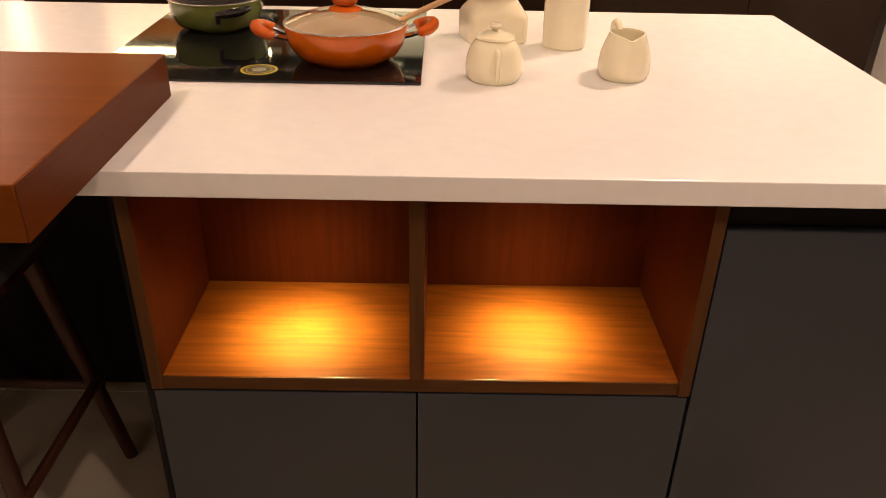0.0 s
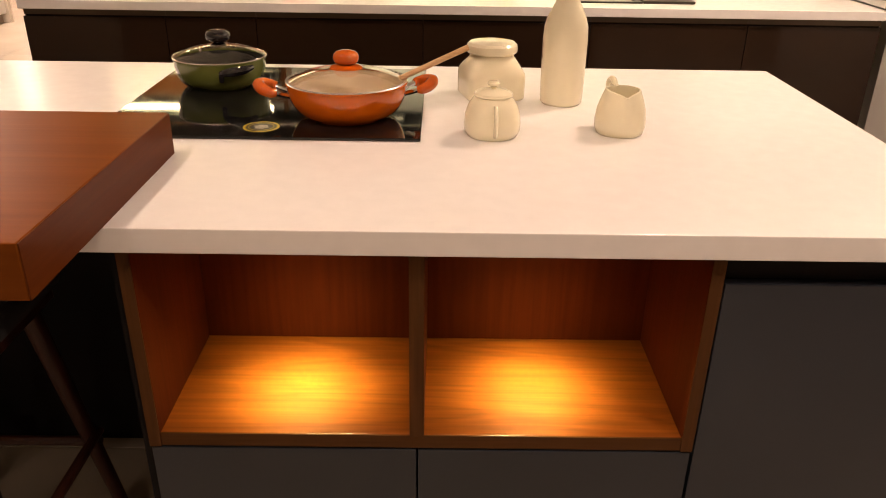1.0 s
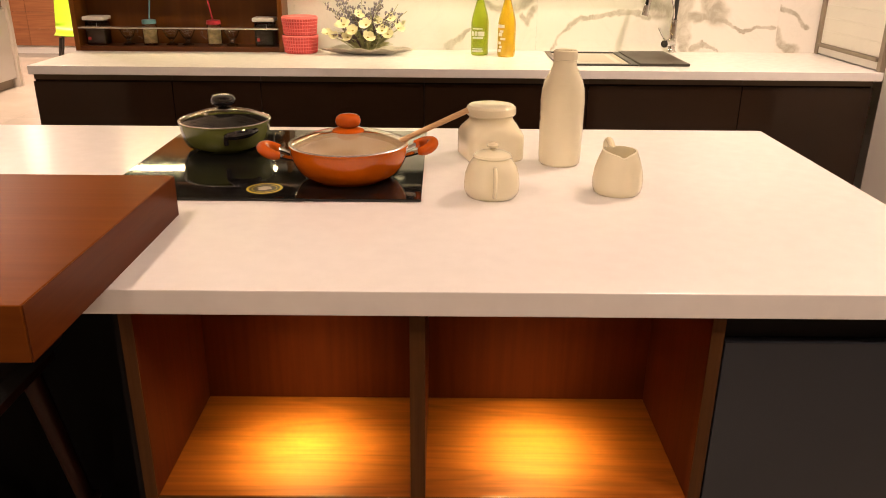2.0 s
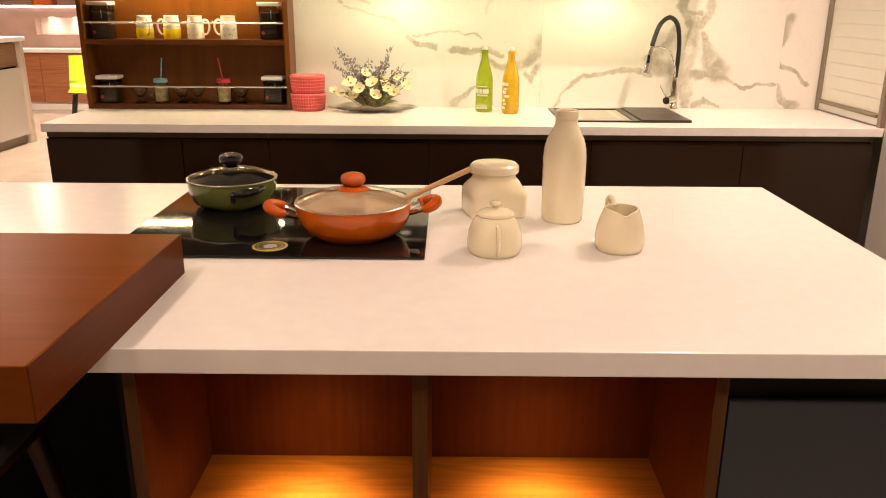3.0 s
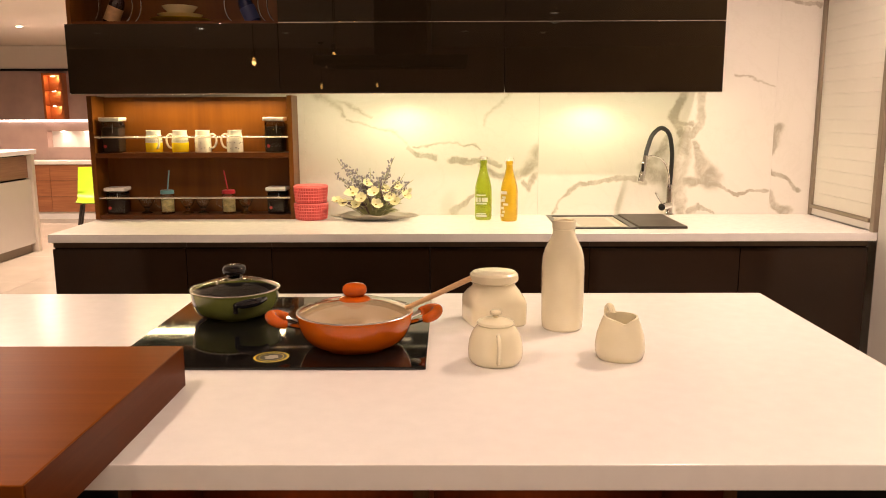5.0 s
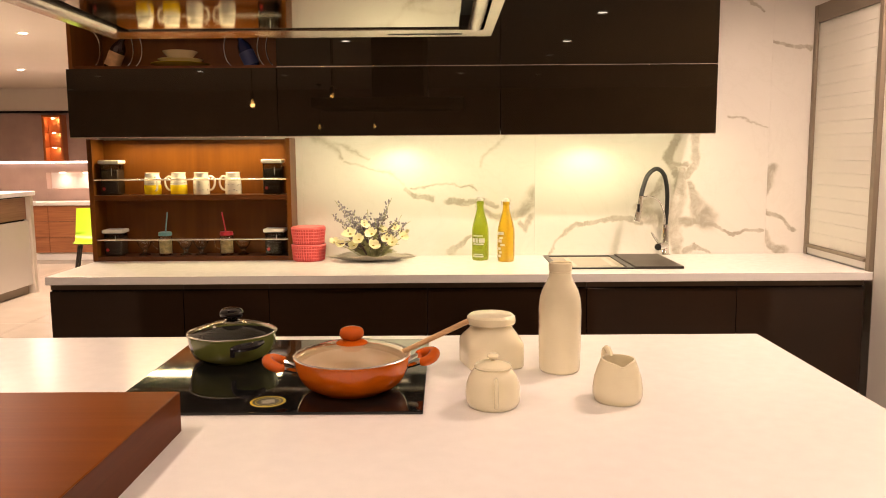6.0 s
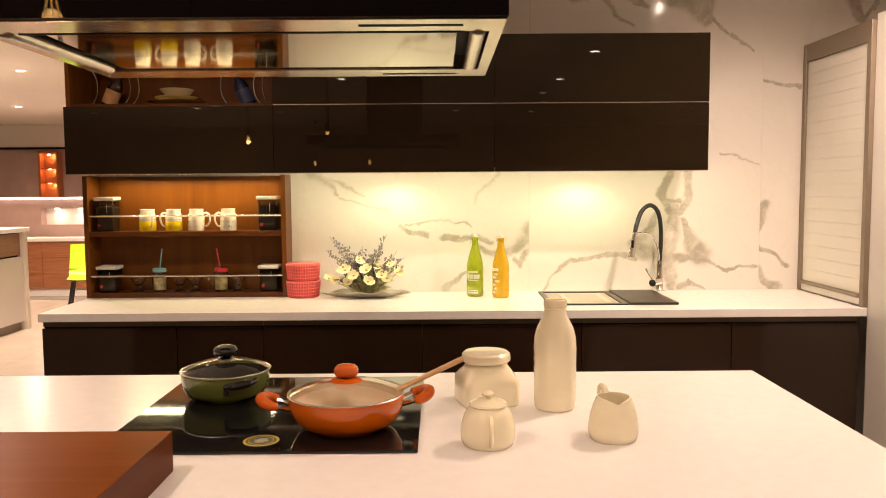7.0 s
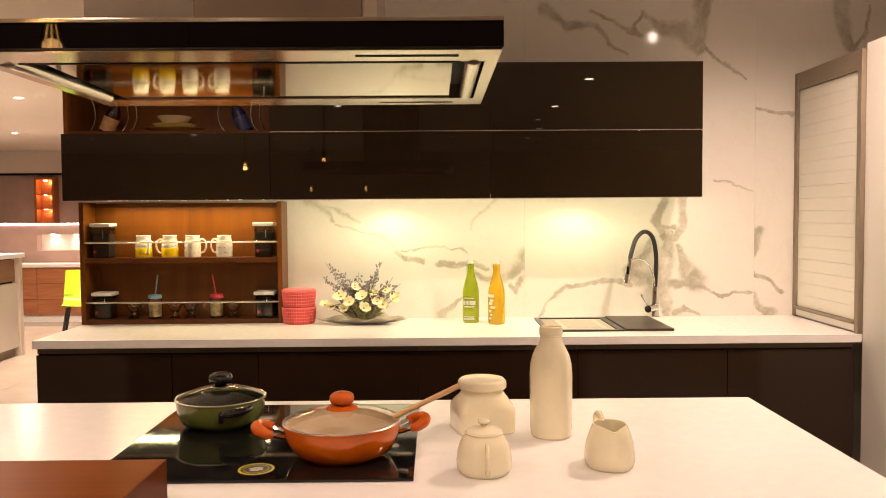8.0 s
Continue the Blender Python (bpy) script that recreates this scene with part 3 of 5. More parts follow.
part("floor_lipping", box((NX0 + 0.02, 0.0255, 0.488), (NX1 - 0.02, 0.0284, 0.5138), 0.0006), TEAKLIPLONG, n, "brown teak edge strip", world=True)
part("top_board", box((NX0 + 0.02, 0.03, 0.846), (NX1 - 0.02, NB, 0.859)), TEAK, n, world=True)
for a, b, low in ((NX0, NX0 + 0.02, 0.488), (NX1 - 0.02, NX1, 0.488), (-0.0125, 0.0115, 0.5145)):
    part("lipping", box((a, 0.022, low), (b, 0.0249, 0.858), 0.0006), TEAKLIP, n, "brown teak edge strip", world=True)
part("side", box((NX0, 0.025, 0.488), (NX0 + 0.02, NB, 0.859), 0.001), TEAKUPSHADED, n, world=True)
part("side", box((NX1 - 0.02, 0.025, 0.488), (NX1, NB, 0.859), 0.001), TEAKUPSHADED, n, world=True)
part("divider", box((-0.0125, 0.025, 0.5145), (0.0115, NB - 0.013, 0.8455), 0.001), TEAKUPSHADED, n, world=True)
part("back", box((NX0 + 0.02, NB - 0.012, 0.5145), (NX1 - 0.02, NB, 0.8455)), TEAKUPSHADED, n, world=True)
for x in (-0.213, 0.206):
    s = thing("niche_spot", (x, 0.165, 0.8455), "small round lit spot in the niche ceiling", "spotlight", "niche spots")
    part("ring", lathe([(0.02, 0), (0.02, -0.003), (0.028, -0.003), (0.03, 0.0)], 24), STEEL, s)
    part("lens", lathe([(0, -0.001), (0.02, -0.001)], 24), GLOWWARM, s)
for a, b in ((NX0, 0.0), (0.0, NX1)):
    d = thing("island_drawer_unit", ((a + b) / 2, 0.2, 0), "matt grey handleless drawer under the niche", "cabinet", "island fronts")
    part("front", box((a + 0.0015, 0.025, 0.12), (b - 0.0015, 0.045, 0.484), 0.0015), GREY, d, world=True)
    part("carcass", box((a + 0.002, 0.046, 0.10), (b - 0.002, 0.60, 0.487)), CHARCOAL, d, world=True)
    part("plinth", box((a + 0.002, 0.08, 0), (b - 0.002, 0.10, 0.10)), CHARCOAL, d, world=True)
d = thing("island_side_unit", (0.67, 0.3, 0), "matt grey handleless cabinet at the island's end", "cabinet", "island fronts")
part("front", box((NX1 + 0.004, 0.025, 0.12), (0.893, 0.045, 0.808), 0.0015), GREY, d, world=True)
part("channel", box((NX1 + 0.004, 0.040, 0.812), (0.893, 0.047, 0.858)), CHARCOAL, d, world=True)
part("carcass", box((NX1 + 0.002, 0.048, 0.10), (0.893, 0.60, 0.859)), CHARCOAL, d, world=True)
part("plinth", box((NX1 + 0.002, 0.08, 0), (0.893, 0.10, 0.10)), CHARCOAL, d, world=True)
d = thing("island_back_unit", (-0.4, 0.85, 0), "charcoal island carcass behind the knee space", "cabinet")
part("carcass", box((-1.72, 0.602, 0.10), (0.893, 1.06, 0.859)), CHARCOAL, d, world=True)
part("plinth", box((-1.70, 0.64, 0), (0.87, 1.02, 0.10)), CHARCOAL, d, world=True)
d = thing("island_end_panel", (-0.455, 0.3, 0), "charcoal side panel of the knee space", "panel")
part("panel", box((NX0 - 0.012, 0.03, 0), (NX0 - 0.001, 0.601, 0.859)), CHARCOAL, d, world=True)

# ---- island hood ----
HX0, HX1, HY0, HY1, HZ = -0.80, 0.161, 0.285, 0.975, 1.70
h = thing("island_hood", (-0.31, 0.63, HZ), "island extractor hood with black glass fascia and polished steel underside", "extractor hood")
part("fascia", box((HX0, HY0, HZ + 0.003), (HX1, HY0 + 0.012, HZ + 0.046), 0.001), FASCIA, h, "black glass fascia", world=True)
part("top_plate", box((HX0, HY0 - 0.002, HZ + 0.0465), (HX1, HY1, HZ + 0.054), 0.001), STEEL, h, world=True)
bm = bmesh.new()
for lo, hi in (((HX0 + 0.002, HY0 + 0.013, HZ), (HX1 - 0.002, HY0 + 0.115, HZ + 0.045)), ((HX0 + 0.002, HY1 - 0.11, HZ), (HX1 - 0.002, HY1 - 0.002, HZ + 0.045)),
               ((HX0 + 0.002, HY0 + 0.115, HZ), (HX0 + 0.026, HY1 - 0.11, HZ + 0.045)), ((HX1 - 0.026, HY0 + 0.115, HZ), (HX1 - 0.002, HY1 - 0.11, HZ + 0.045))):
    box(lo, hi, 0, bm)
part("frame", bm, STEEL, h, world=True)
part("recess", box((HX0 + 0.027, HY0 + 0.116, HZ + 0.034), (HX1 - 0.027, HY1 - 0.111, HZ + 0.044)), CHARCOAL, h, world=True)
bm = box((HX0 + 0.084, HY0 + 0.125, HZ + 0.013), (HX1 - 0.084, HY1 - 0.12, HZ + 0.023), 0.002)
bmesh.ops.rotate(bm, verts=bm.verts, cent=(0, HY0 + 0.125, HZ + 0.013), matrix=Matrix.Rotation(radians(-1.15), 3, "X"))
part("panel", bm, MIRRORSTEEL, h, "polished steel extractor panel, hanging slightly tilted", world=True)
# added dark strip that draws the shaded gap between frame and panel
part("gasket", box((HX0 + 0.07, HY0 + 0.1155, HZ - 0.0015), (HX1 - 0.07, HY0 + 0.1215, HZ + 0.010)), CHARCOAL, h, "dark strip drawn for the shaded gap before the panel", world=True)
for x in (HX0 + 0.046, HX1 - 0.046):
    part("light_bar", tube([(x, HY0 + 0.125, HZ + 0.010), (x, HY1 - 0.12, HZ + 0.010)], 0.016, 16), PALEBAR, h, "pale rounded lamp bar", world=True)
for y in (HY0 + 0.055, HY1 - 0.05):
    part("slot", box((-0.10, y, HZ - 0.0012), (0.085, y + 0.010, HZ - 0.0002)), CHARCOAL, h, world=True)
part("chimney", box((-0.435, 0.50, HZ + 0.054), (-0.102, 0.78, CEIL), 0.002), DARKSTEEL, h, world=True)
part("chimney_sleeve", box((-0.101, 0.505, HZ + 0.054), (-0.072, 0.775, CEIL)), TAUPE, h, world=True)

# ---- things on the island ----
GREENPOT = paint("olive_enamel", (0.12, 0.14, 0.030), 0.18, vary=0.12, scale=10, coat=0.4)
ORANGE = paint("orange_enamel", (0.53, 0.105, 0.002), 0.12, vary=0.05, scale=10, coat=0.15)
ORANGEGRIP = paint("orange_grip", (0.50, 0.088, 0.005), 0.14, vary=0.04, scale=10)
BLACKPLASTIC = paint("black_bakelite", (0.012, 0.011, 0.012), 0.14, vary=0.1, coat=0.3)
LIDGLASS = glass("clear_lid_glass", (0.96, 0.94, 0.90), 0.02, 1.28)
STICKERYELLOW = paint("yellow_print", (0.62, 0.48, 0.04), 0.4, vary=0.05)
STICKERBLACK = paint("black_print", (0.02, 0.02, 0.02), 0.35)
PALEPRINT = paint("pale_print", (0.62, 0.60, 0.55), 0.5)
SPOONWOOD = wood("beech", (0.40, 0.22, 0.10), (0.62, 0.40, 0.20), 0, 0.5, 0.0, 3.0)
CREAMDARK = paint("grey_brown_decoration", (0.20, 0.13, 0.08), 0.3)
PANINSIDE = paint("beige_nonstick", (0.33, 0.245, 0.145), 0.4, vary=0.05)
DARKINSIDE = paint("black_nonstick", (0.010, 0.010, 0.009), 0.7, spec=0.12)

hob = thing("induction_hob", (-0.325, 0.72, 0.90), "black glass induction hob set on the white worktop", "hob")
part("glass_plate", box((-0.645, 0.420, 0.9005), (-0.005, 1.02, 0.9065), 0.0015), HOBGLASS, hob, world=True)
part("rim", box((-0.642, 0.423, 0.9), (-0.008, 1.017, 0.9005)), STEEL, hob, world=True)
st = thing("round_sticker", (-0.323, 0.484, 0.9067), "round black sticker with a yellow ring on the hob", "sticker")
part("face", lathe([(0, 0.0), (0.036, 0.0), (0.036, 0.0004), (0, 0.0004)], 36), STICKERBLACK, st)
part("outer_ring", lathe([(0.031, 0.0005), (0.036, 0.0005), (0.036, 0.0008), (0.031, 0.0008)], 36), STICKERYELLOW, st, "yellow ring")
part("inner_ring", lathe([(0.024, 0.0005), (0.0255, 0.0005), (0.0255, 0.0008), (0.024, 0.0008)], 36), STICKERYELLOW, st)
for k, (w, dx) in enumerate(((0.009, 0.002), (0.014, -0.001), (0.013, 0.002), (0.009, -0.002))):
    y = 0.010 - k * 0.0066
    part("print_bar", box((dx - w, y - 0.002, 0.0005), (dx + w, y + 0.002, 0.0008)), PALEPRINT, st)


def pan_body(r_base, r_rim, height, bulge):
    """Outer and inner skin of a pan, with a rolled rim."""
    out = [(0, 0), (r_base * 0.96, 0), (r_base, 0.003)]
    for k in range(1, 9):
        f = k / 8
        out.append((r_base + (r_rim - r_base) * math.sin(f * math.pi / 2) ** bulge, 0.003 + (height - 0.006) * f))
    out += [(r_rim + 0.002, height - 0.002), (r_rim + 0.0015, height), (r_rim - 0.002, height)]
    return out


def lid_shell(r, rise):
    out = []
    for k in range(9):
        f = k / 8
        out.append((r * (1 - f), rise * (1 - (1 - f) ** 2.2)))
    inner = [(a, z - 0.003) for a, z in out[::-1]]
    return out + inner + [out[0]]


def cooking_pot():
    p = thing("cooking_pot", (-0.487, 0.830, 0.9068), "olive green pot with glass lid and black knob", "pot")
    part("body", lathe(pan_body(0.074, 0.106, 0.067, 0.40), 56), GREENPOT, p)
    part("inside", lathe([(0, 0.006), (0.060, 0.006), (0.088, 0.024), (0.102, 0.062)], 48), DARKINSIDE, p, "black non-stick lining")
    part("lid_rim", lathe([(0.1038, 0.0672), (0.1078, 0.0672), (0.1085, 0.0682), (0.1072, 0.0694), (0.1038, 0.0692)], 56), PALEBAR, p)
    part("lid", lathe([(a, z + 0.069) for a, z in lid_shell(0.1038, 0.024)], 48), LIDGLASS, p).visible_shadow = False
    part("vent", lathe([(0, 0.0), (0.004, 0.0), (0.004, 0.004), (0.002, 0.005), (0, 0.005)], 14, None, (-0.03, -0.045, 0.0865)), CHROME, p)
    k = part("knob", lathe([(0.011, 0.098), (0.013, 0.100), (0.021, 0.1015), (0.0265, 0.105), (0.0290, 0.111), (0.0282, 0.117), (0.0245, 0.1225), (0.018, 0.1258), (0.009, 0.1275), (0, 0.128)], 32), BLACKPLASTIC, p)
    part("collar", lathe([(0.0, 0.091), (0.019, 0.091), (0.0195, 0.095), (0.012, 0.0985), (0, 0.0985)], 28), CHROME, k)
    line = smooth_line([(0.028, -0.108, 0.050), (0.042, -0.116, 0.053), (0.062, -0.116, 0.056), (0.082, -0.103, 0.058), (0.091, -0.074, 0.058)], 6)
    h = part("handle", tube(line, 0.0085, 10, None, lambda f: 0.7 + 0.5 * math.sin(math.pi * f)), BLACKPLASTIC, p, "black side handle")
    part("bracket", box((0.022, -0.107, 0.028), (0.032, -0.098, 0.052), 0.002), BLACKPLASTIC, h)


def frying_pan():
    p = thing("casserole_pan", (-0.161, 0.579, 0.9068), "shiny orange two-handled pan with a glass lid on the hob", "pan")
    part("body", lathe(pan_body(0.083, 0.1235, 0.073, 0.52), 64), ORANGE, p)
    part("inside", lathe([(0, 0.006), (0.078, 0.006), (0.106, 0.034), (0.119, 0.070)], 56), PANINSIDE, p, "beige lining")
    part("lid_rim", lathe([(0.1195, 0.0732), (0.1246, 0.0732), (0.1254, 0.0744), (0.1238, 0.0758), (0.1195, 0.0756)], 64), PALEBAR, p)
    part("lid", lathe([(a, z + 0.0745) for a, z in lid_shell(0.1195, 0.026)], 56), LIDGLASS, p).visible_shadow = False
    k = part("knob", lathe([(0.012, 0.106), (0.018, 0.1075), (0.0235, 0.111), (0.0262, 0.1165), (0.0264, 0.122), (0.0245, 0.1275), (0.020, 0.1315), (0.013, 0.1335), (0.006, 0.1342), (0, 0.1345)], 32), ORANGEGRIP, p)
    part("collar", lathe([(0, 0.0985), (0.034, 0.0985), (0.0335, 0.1005), (0.030, 0.1033), (0.024, 0.1055), (0.017, 0.1068), (0, 0.107)], 32), ORANGEGRIP, k)
    for side in (1, -1):
        m = pose(0, 0, 0, 0, 0, 9 + (0 if side > 0 else 180))
        loop = [(0.144, -0.031, 0.058), (0.155, -0.034, 0.060), (0.170, -0.024, 0.065), (0.178, 0.0, 0.068), (0.170, 0.024, 0.065), (0.155, 0.034, 0.060), (0.144, 0.031, 0.058)]
        line = [m @ q for q in smooth_line(loop, 6)]
        h = part("handle", tube(line, 0.0105, 14, None, lambda f: 0.78 + 0.42 * math.sin(math.pi * f)), ORANGEGRIP, p, "orange loop handle")
        for s in (-1, 1):
            bar = [m @ Vector(q) for q in ((0.112, s * 0.020, 0.046), (0.128, s * 0.026, 0.051), (0.150, s * 0.032, 0.059))]
            part("steel_arm", tube(bar, 0.0050, 8), CHROME, h)
        part("rivet", lathe([(0, 0), (0.0065, 0), (0.005, 0.003), (0, 0.004)], 12, None, tuple(m @ Vector((0.117, 0, 0.05)))), CHROME, h)


cooking_pot()
frying_pan()
sp = thing("wooden_spoon", (-0.04, 0.60, 0.985), "pale wooden spoon resting across the pan rim", "spoon")
line = smooth_line([(-0.054, 0.588, 0.9825), (-0.035, 0.594, 0.9895), (0.03, 0.604, 1.018), (0.089, 0.612, 1.044)], 6)
part("handle", tube(line, 0.0058, 10, None, lambda f: 0.95 + 0.12 * f), SPOONWOOD, sp, world=True)


def canister():
    c = thing("canister", (0.149, 0.787, 0.90), "cream glazed ceramic canister with a lid", "jar", "cream ceramic set")
    turn = radians(14)

    def squarish(a, z):
        k = max(0.0, min(1.0, (0.088 - z) / 0.028))
        a = a - turn
        q = (abs(math.cos(a)) ** 6 + abs(math.sin(a)) ** 6) ** (-1 / 6)
        return 1 + (q - 1) * k
    prof = [(0, 0), (0.064, 0), (0.0675, 0.004), (0.068, 0.03), (0.068, 0.050), (0.0672, 0.058), (0.0655, 0.066), (0.0628, 0.074), (0.0590, 0.081), (0.0545, 0.087), (0.0515, 0.092), (0.0505, 0.099), (0, 0.099)]
    part("body", lathe(prof, 72, shape=squarish), CREAM, c)
    lid = [(0, 0.0995), (0.055, 0.0995), (0.0585, 0.103), (0.059, 0.111), (0.0575, 0.118), (0.052, 0.123), (0.040, 0.1245), (0.0, 0.1255)]
    part("lid", lathe(lid, 56), CREAM, c)


def sugar_bowl():
    c = thing("sugar_bowl", (0.135, 0.476, 0.90), "cream glazed sugar bowl with a knobbed lid", "bowl", "cream ceramic set")
    prof = [(0, 0), (0.047, 0), (0.051, 0.003), (0.0550, 0.012), (0.0558, 0.026), (0.0535, 0.046), (0.048, 0.062), (0.040, 0.074), (0.035, 0.078), (0.033, 0.078), (0.033, 0.074), (0, 0.074)]
    part("body", lathe(prof, 56), CREAM, c)
    lid = part("lid", lathe([(0, 0.0785), (0.037, 0.0785), (0.0385, 0.081), (0.036, 0.085), (0.024, 0.090), (0.012, 0.0925), (0, 0.093)], 48), CREAM, c)
    part("knob", lathe([(0.006, 0.092), (0.0055, 0.096), (0.011, 0.099), (0.0125, 0.103), (0.009, 0.107), (0, 0.108)], 28), CREAM, lid)
    loop = smooth_line([(0.003, -0.040, 0.066), (0.003, -0.055, 0.064), (0.003, -0.066, 0.050), (0.003, -0.064, 0.030), (0.003, -0.056, 0.014), (0.003, -0.047, 0.010)], 6)
    part("handle", tube(loop, 0.0042, 10), CREAM, c)


def tall_bottle():
    c = thing("ceramic_bottle", (0.306, 0.730, 0.90), "tall cream glazed ceramic bottle", "bottle", "cream ceramic set")
    prof = [(0, 0), (0.043, 0), (0.0465, 0.004), (0.0480, 0.02), (0.0492, 0.09), (0.0495, 0.145), (0.0475, 0.170), (0.042, 0.190), (0.033, 0.208), (0.0265, 0.222), (0.0245, 0.236),
            (0.0265, 0.2365), (0.0272, 0.246), (0.0262, 0.254), (0.0235, 0.256), (0.018, 0.254), (0.018, 0.23), (0, 0.23)]
    part("body", lathe(prof, 64), CREAM, c)
    ring = [(r * 1.004, z) for r, z in ((0.0245, 0.2315), (0.0255, 0.2335), (0.0245, 0.2355))]
    part("neck_ring", lathe(ring, 48), CREAM, c)
    line = [(-0.0493 * math.cos(a), -0.0493 * math.sin(a), z) for a, z in ((0.10, 0.140), (0.16, 0.128), (0.08, 0.118), (0.17, 0.108), (0.1, 0.098))]
    part("decoration", tube(smooth_line(line, 4), 0.0012, 6), CREAMDARK, c, "brown painted mark")


def milk_jug():
    c = thing("milk_jug", (0.393, 0.504, 0.90), "cream glazed milk jug with a pinched spout", "jug", "cream ceramic set")

    def pinch(a, z):
        k = max(0.0, (z - 0.062) / 0.026)
        d = (a - radians(272) + math.pi) % (2 * math.pi) - math.pi
        return 1 + 0.16 * k * math.exp(-(d / 0.34) ** 2)
    prof = [(0, 0), (0.044, 0), (0.0475, 0.003), (0.0505, 0.014), (0.0508, 0.028), (0.0478, 0.050), (0.0415, 0.070), (0.0345, 0.088), (0.031, 0.0885), (0.0305, 0.084), (0.036, 0.066), (0.041, 0.05), (0.044, 0.03), (0.042, 0.008), (0, 0.006)]
    bm = lathe(prof, 72, shape=pinch)
    for v in bm.verts:
        if v.co.z > 0.074:
            d = (math.atan2(v.co.y, v.co.x) - radians(272) + math.pi) % (2 * math.pi) - math.pi
            v.co.z -= 0.0055 * math.exp(-(d / 0.85) ** 2) + 0.0035 * math.exp(-(d / 0.22) ** 2)
    part("body", bm, CREAM, c)
    loop = smooth_line([(-0.008, 0.032, 0.082), (-0.011, 0.044, 0.094), (-0.013, 0.058, 0.094), (-0.015, 0.068, 0.080), (-0.013, 0.064, 0.050), (-0.010, 0.050, 0.030)], 6)
    part("handle", tube(loop, 0.0065, 10), CREAM, c)


canister()
sugar_bowl()
tall_bottle()
milk_jug()

# ---- things on the back worktop ----
PINK = paint("coral_pink_plastic", (0.86, 0.185, 0.18), 0.35, vary=0.05)

# darker pink for the body, painting the shade in the holes between ribs
PINKSHADE = paint("coral_pink_plastic_shaded", (0.66, 0.085, 0.085), 0.4, vary=0.05)


def basket(z):
    """A small plastic basket with a grid of vertical ribs and a rolled rim."""
    b = thing("plastic_basket", (-0.617, 2.665, z), "coral pink ribbed plastic basket, stacked", "basket", "stacked baskets")
    prof = [(0, 0), (0.069, 0), (0.071, 0.002), (0.0785, 0.076), (0.0755, 0.076), (0.068, 0.005), (0, 0.005)]
    part("body", lathe(prof, 56), PINKSHADE, b)
    part("rim", lathe([(0.077, 0.070), (0.0815, 0.071), (0.0825, 0.077), (0.079, 0.080), (0.0755, 0.077)], 56), PINK, b)
    bm = bmesh.new()
    for k in range(40):
        a = 2 * math.pi * k / 40
        c, s = math.cos(a), math.sin(a)
        tube([(0.0722 * c, 0.0722 * s, 0.004), (0.0792 * c, 0.0792 * s, 0.070)], 0.0030, 5, bm)
    part("rib_cage", bm, PINK, b)
    for f in (0.2, 0.4, 0.6, 0.8):
        r = 0.0715 + 0.0075 * f
        part("hoop", lathe([(r, f * 0.074 - 0.0018), (r + 0.0045, f * 0.074), (r, f * 0.074 + 0.0018)], 56), PINK, b)
    return b


basket(0.90)
basket(0.9805)
part("cover", disc((0, 0, 0.078), 0.077, 0.004, 48), PINK, thing("basket_lid", (-0.617, 2.665, 0.981), "flat coral pink lid on the upper basket", "lid"))

# flower arrangement in a leaf-shaped tray
PEWTER = paint("pewter_tray", (0.55, 0.51, 0.43), 0.3, 0.45, 0.12, 20, 0.1)
LAVENDER = paint("lavender_petal", (0.24, 0.22, 0.25), 0.6, vary=0.25, scale=60)
YELLOWPETAL = paint("pale_yellow_petal", (0.84, 0.80, 0.50), 0.55, vary=0.1, scale=40)
PALEGREEN = paint("pale_green_leaf", (0.42, 0.42, 0.20), 0.6, vary=0.25, scale=50)
CENTRE = paint("flower_centre", (0.42, 0.32, 0.04), 0.7)
STEM = paint("grey_green_stem", (0.30, 0.30, 0.14), 0.6, vary=0.2, scale=40)
PLUM = paint("brown_plum_leaf", (0.13, 0.085, 0.09), 0.55, vary=0.25, scale=60)
TX, TY = -0.31, 2.615
tr = thing("flower_tray", (TX, TY, 0.90), "pewter leaf-shaped shallow tray on the worktop", "tray")
bm = bmesh.new()
N, M = 40, 8
for sheet in (0, 1):
    grid = []
    for i in range(N + 1):
        u = -1 + 2 * i / N
        half = 0.085 * (1 - abs(u) ** 2.2) + 0.002
        row = []
        for j in range(M + 1):
            v = -1 + 2 * j / M
            z = 0.004 + 0.030 * abs(v) ** 2 * (1 - abs(u) ** 3) + 0.020 * abs(u) ** 3 + 0.004 * math.sin(13 * u + 3 * v) * abs(v) - 0.003 * sheet
            row.append(bm.verts.new((0.208 * u, half * v, max(z, 0.003 - 0.003 * sheet))))
        grid.append(row)
    for i in range(N):
        for j in range(M):
            f = (grid[i][j], grid[i + 1][j], grid[i + 1][j + 1], grid[i][j + 1])
            bm.faces.new(f if sheet == 0 else f[::-1])
    if sheet == 0:
        first = grid
    else:
        rim_a = [r[0] for r in first] + first[-1][1:] + [r[-1] for r in first[::-1]][1:] + first[0][-2:0:-1]
        rim_b = [r[0] for r in grid] + grid[-1][1:] + [r[-1] for r in grid[::-1]][1:] + grid[0][-2:0:-1]
        for k in range(len(rim_a)):
            j = (k + 1) % len(rim_a)
            bm.faces.new((rim_a[k], rim_b[k], rim_b[j], rim_a[j]))
part("dish", bm, PEWTER, tr)
fl = thing("flower_arrangement", (TX, TY, 0.906), "artificial pale yellow poppies and lavender sprigs in a tray", "flowers")
rng = random.Random(7)


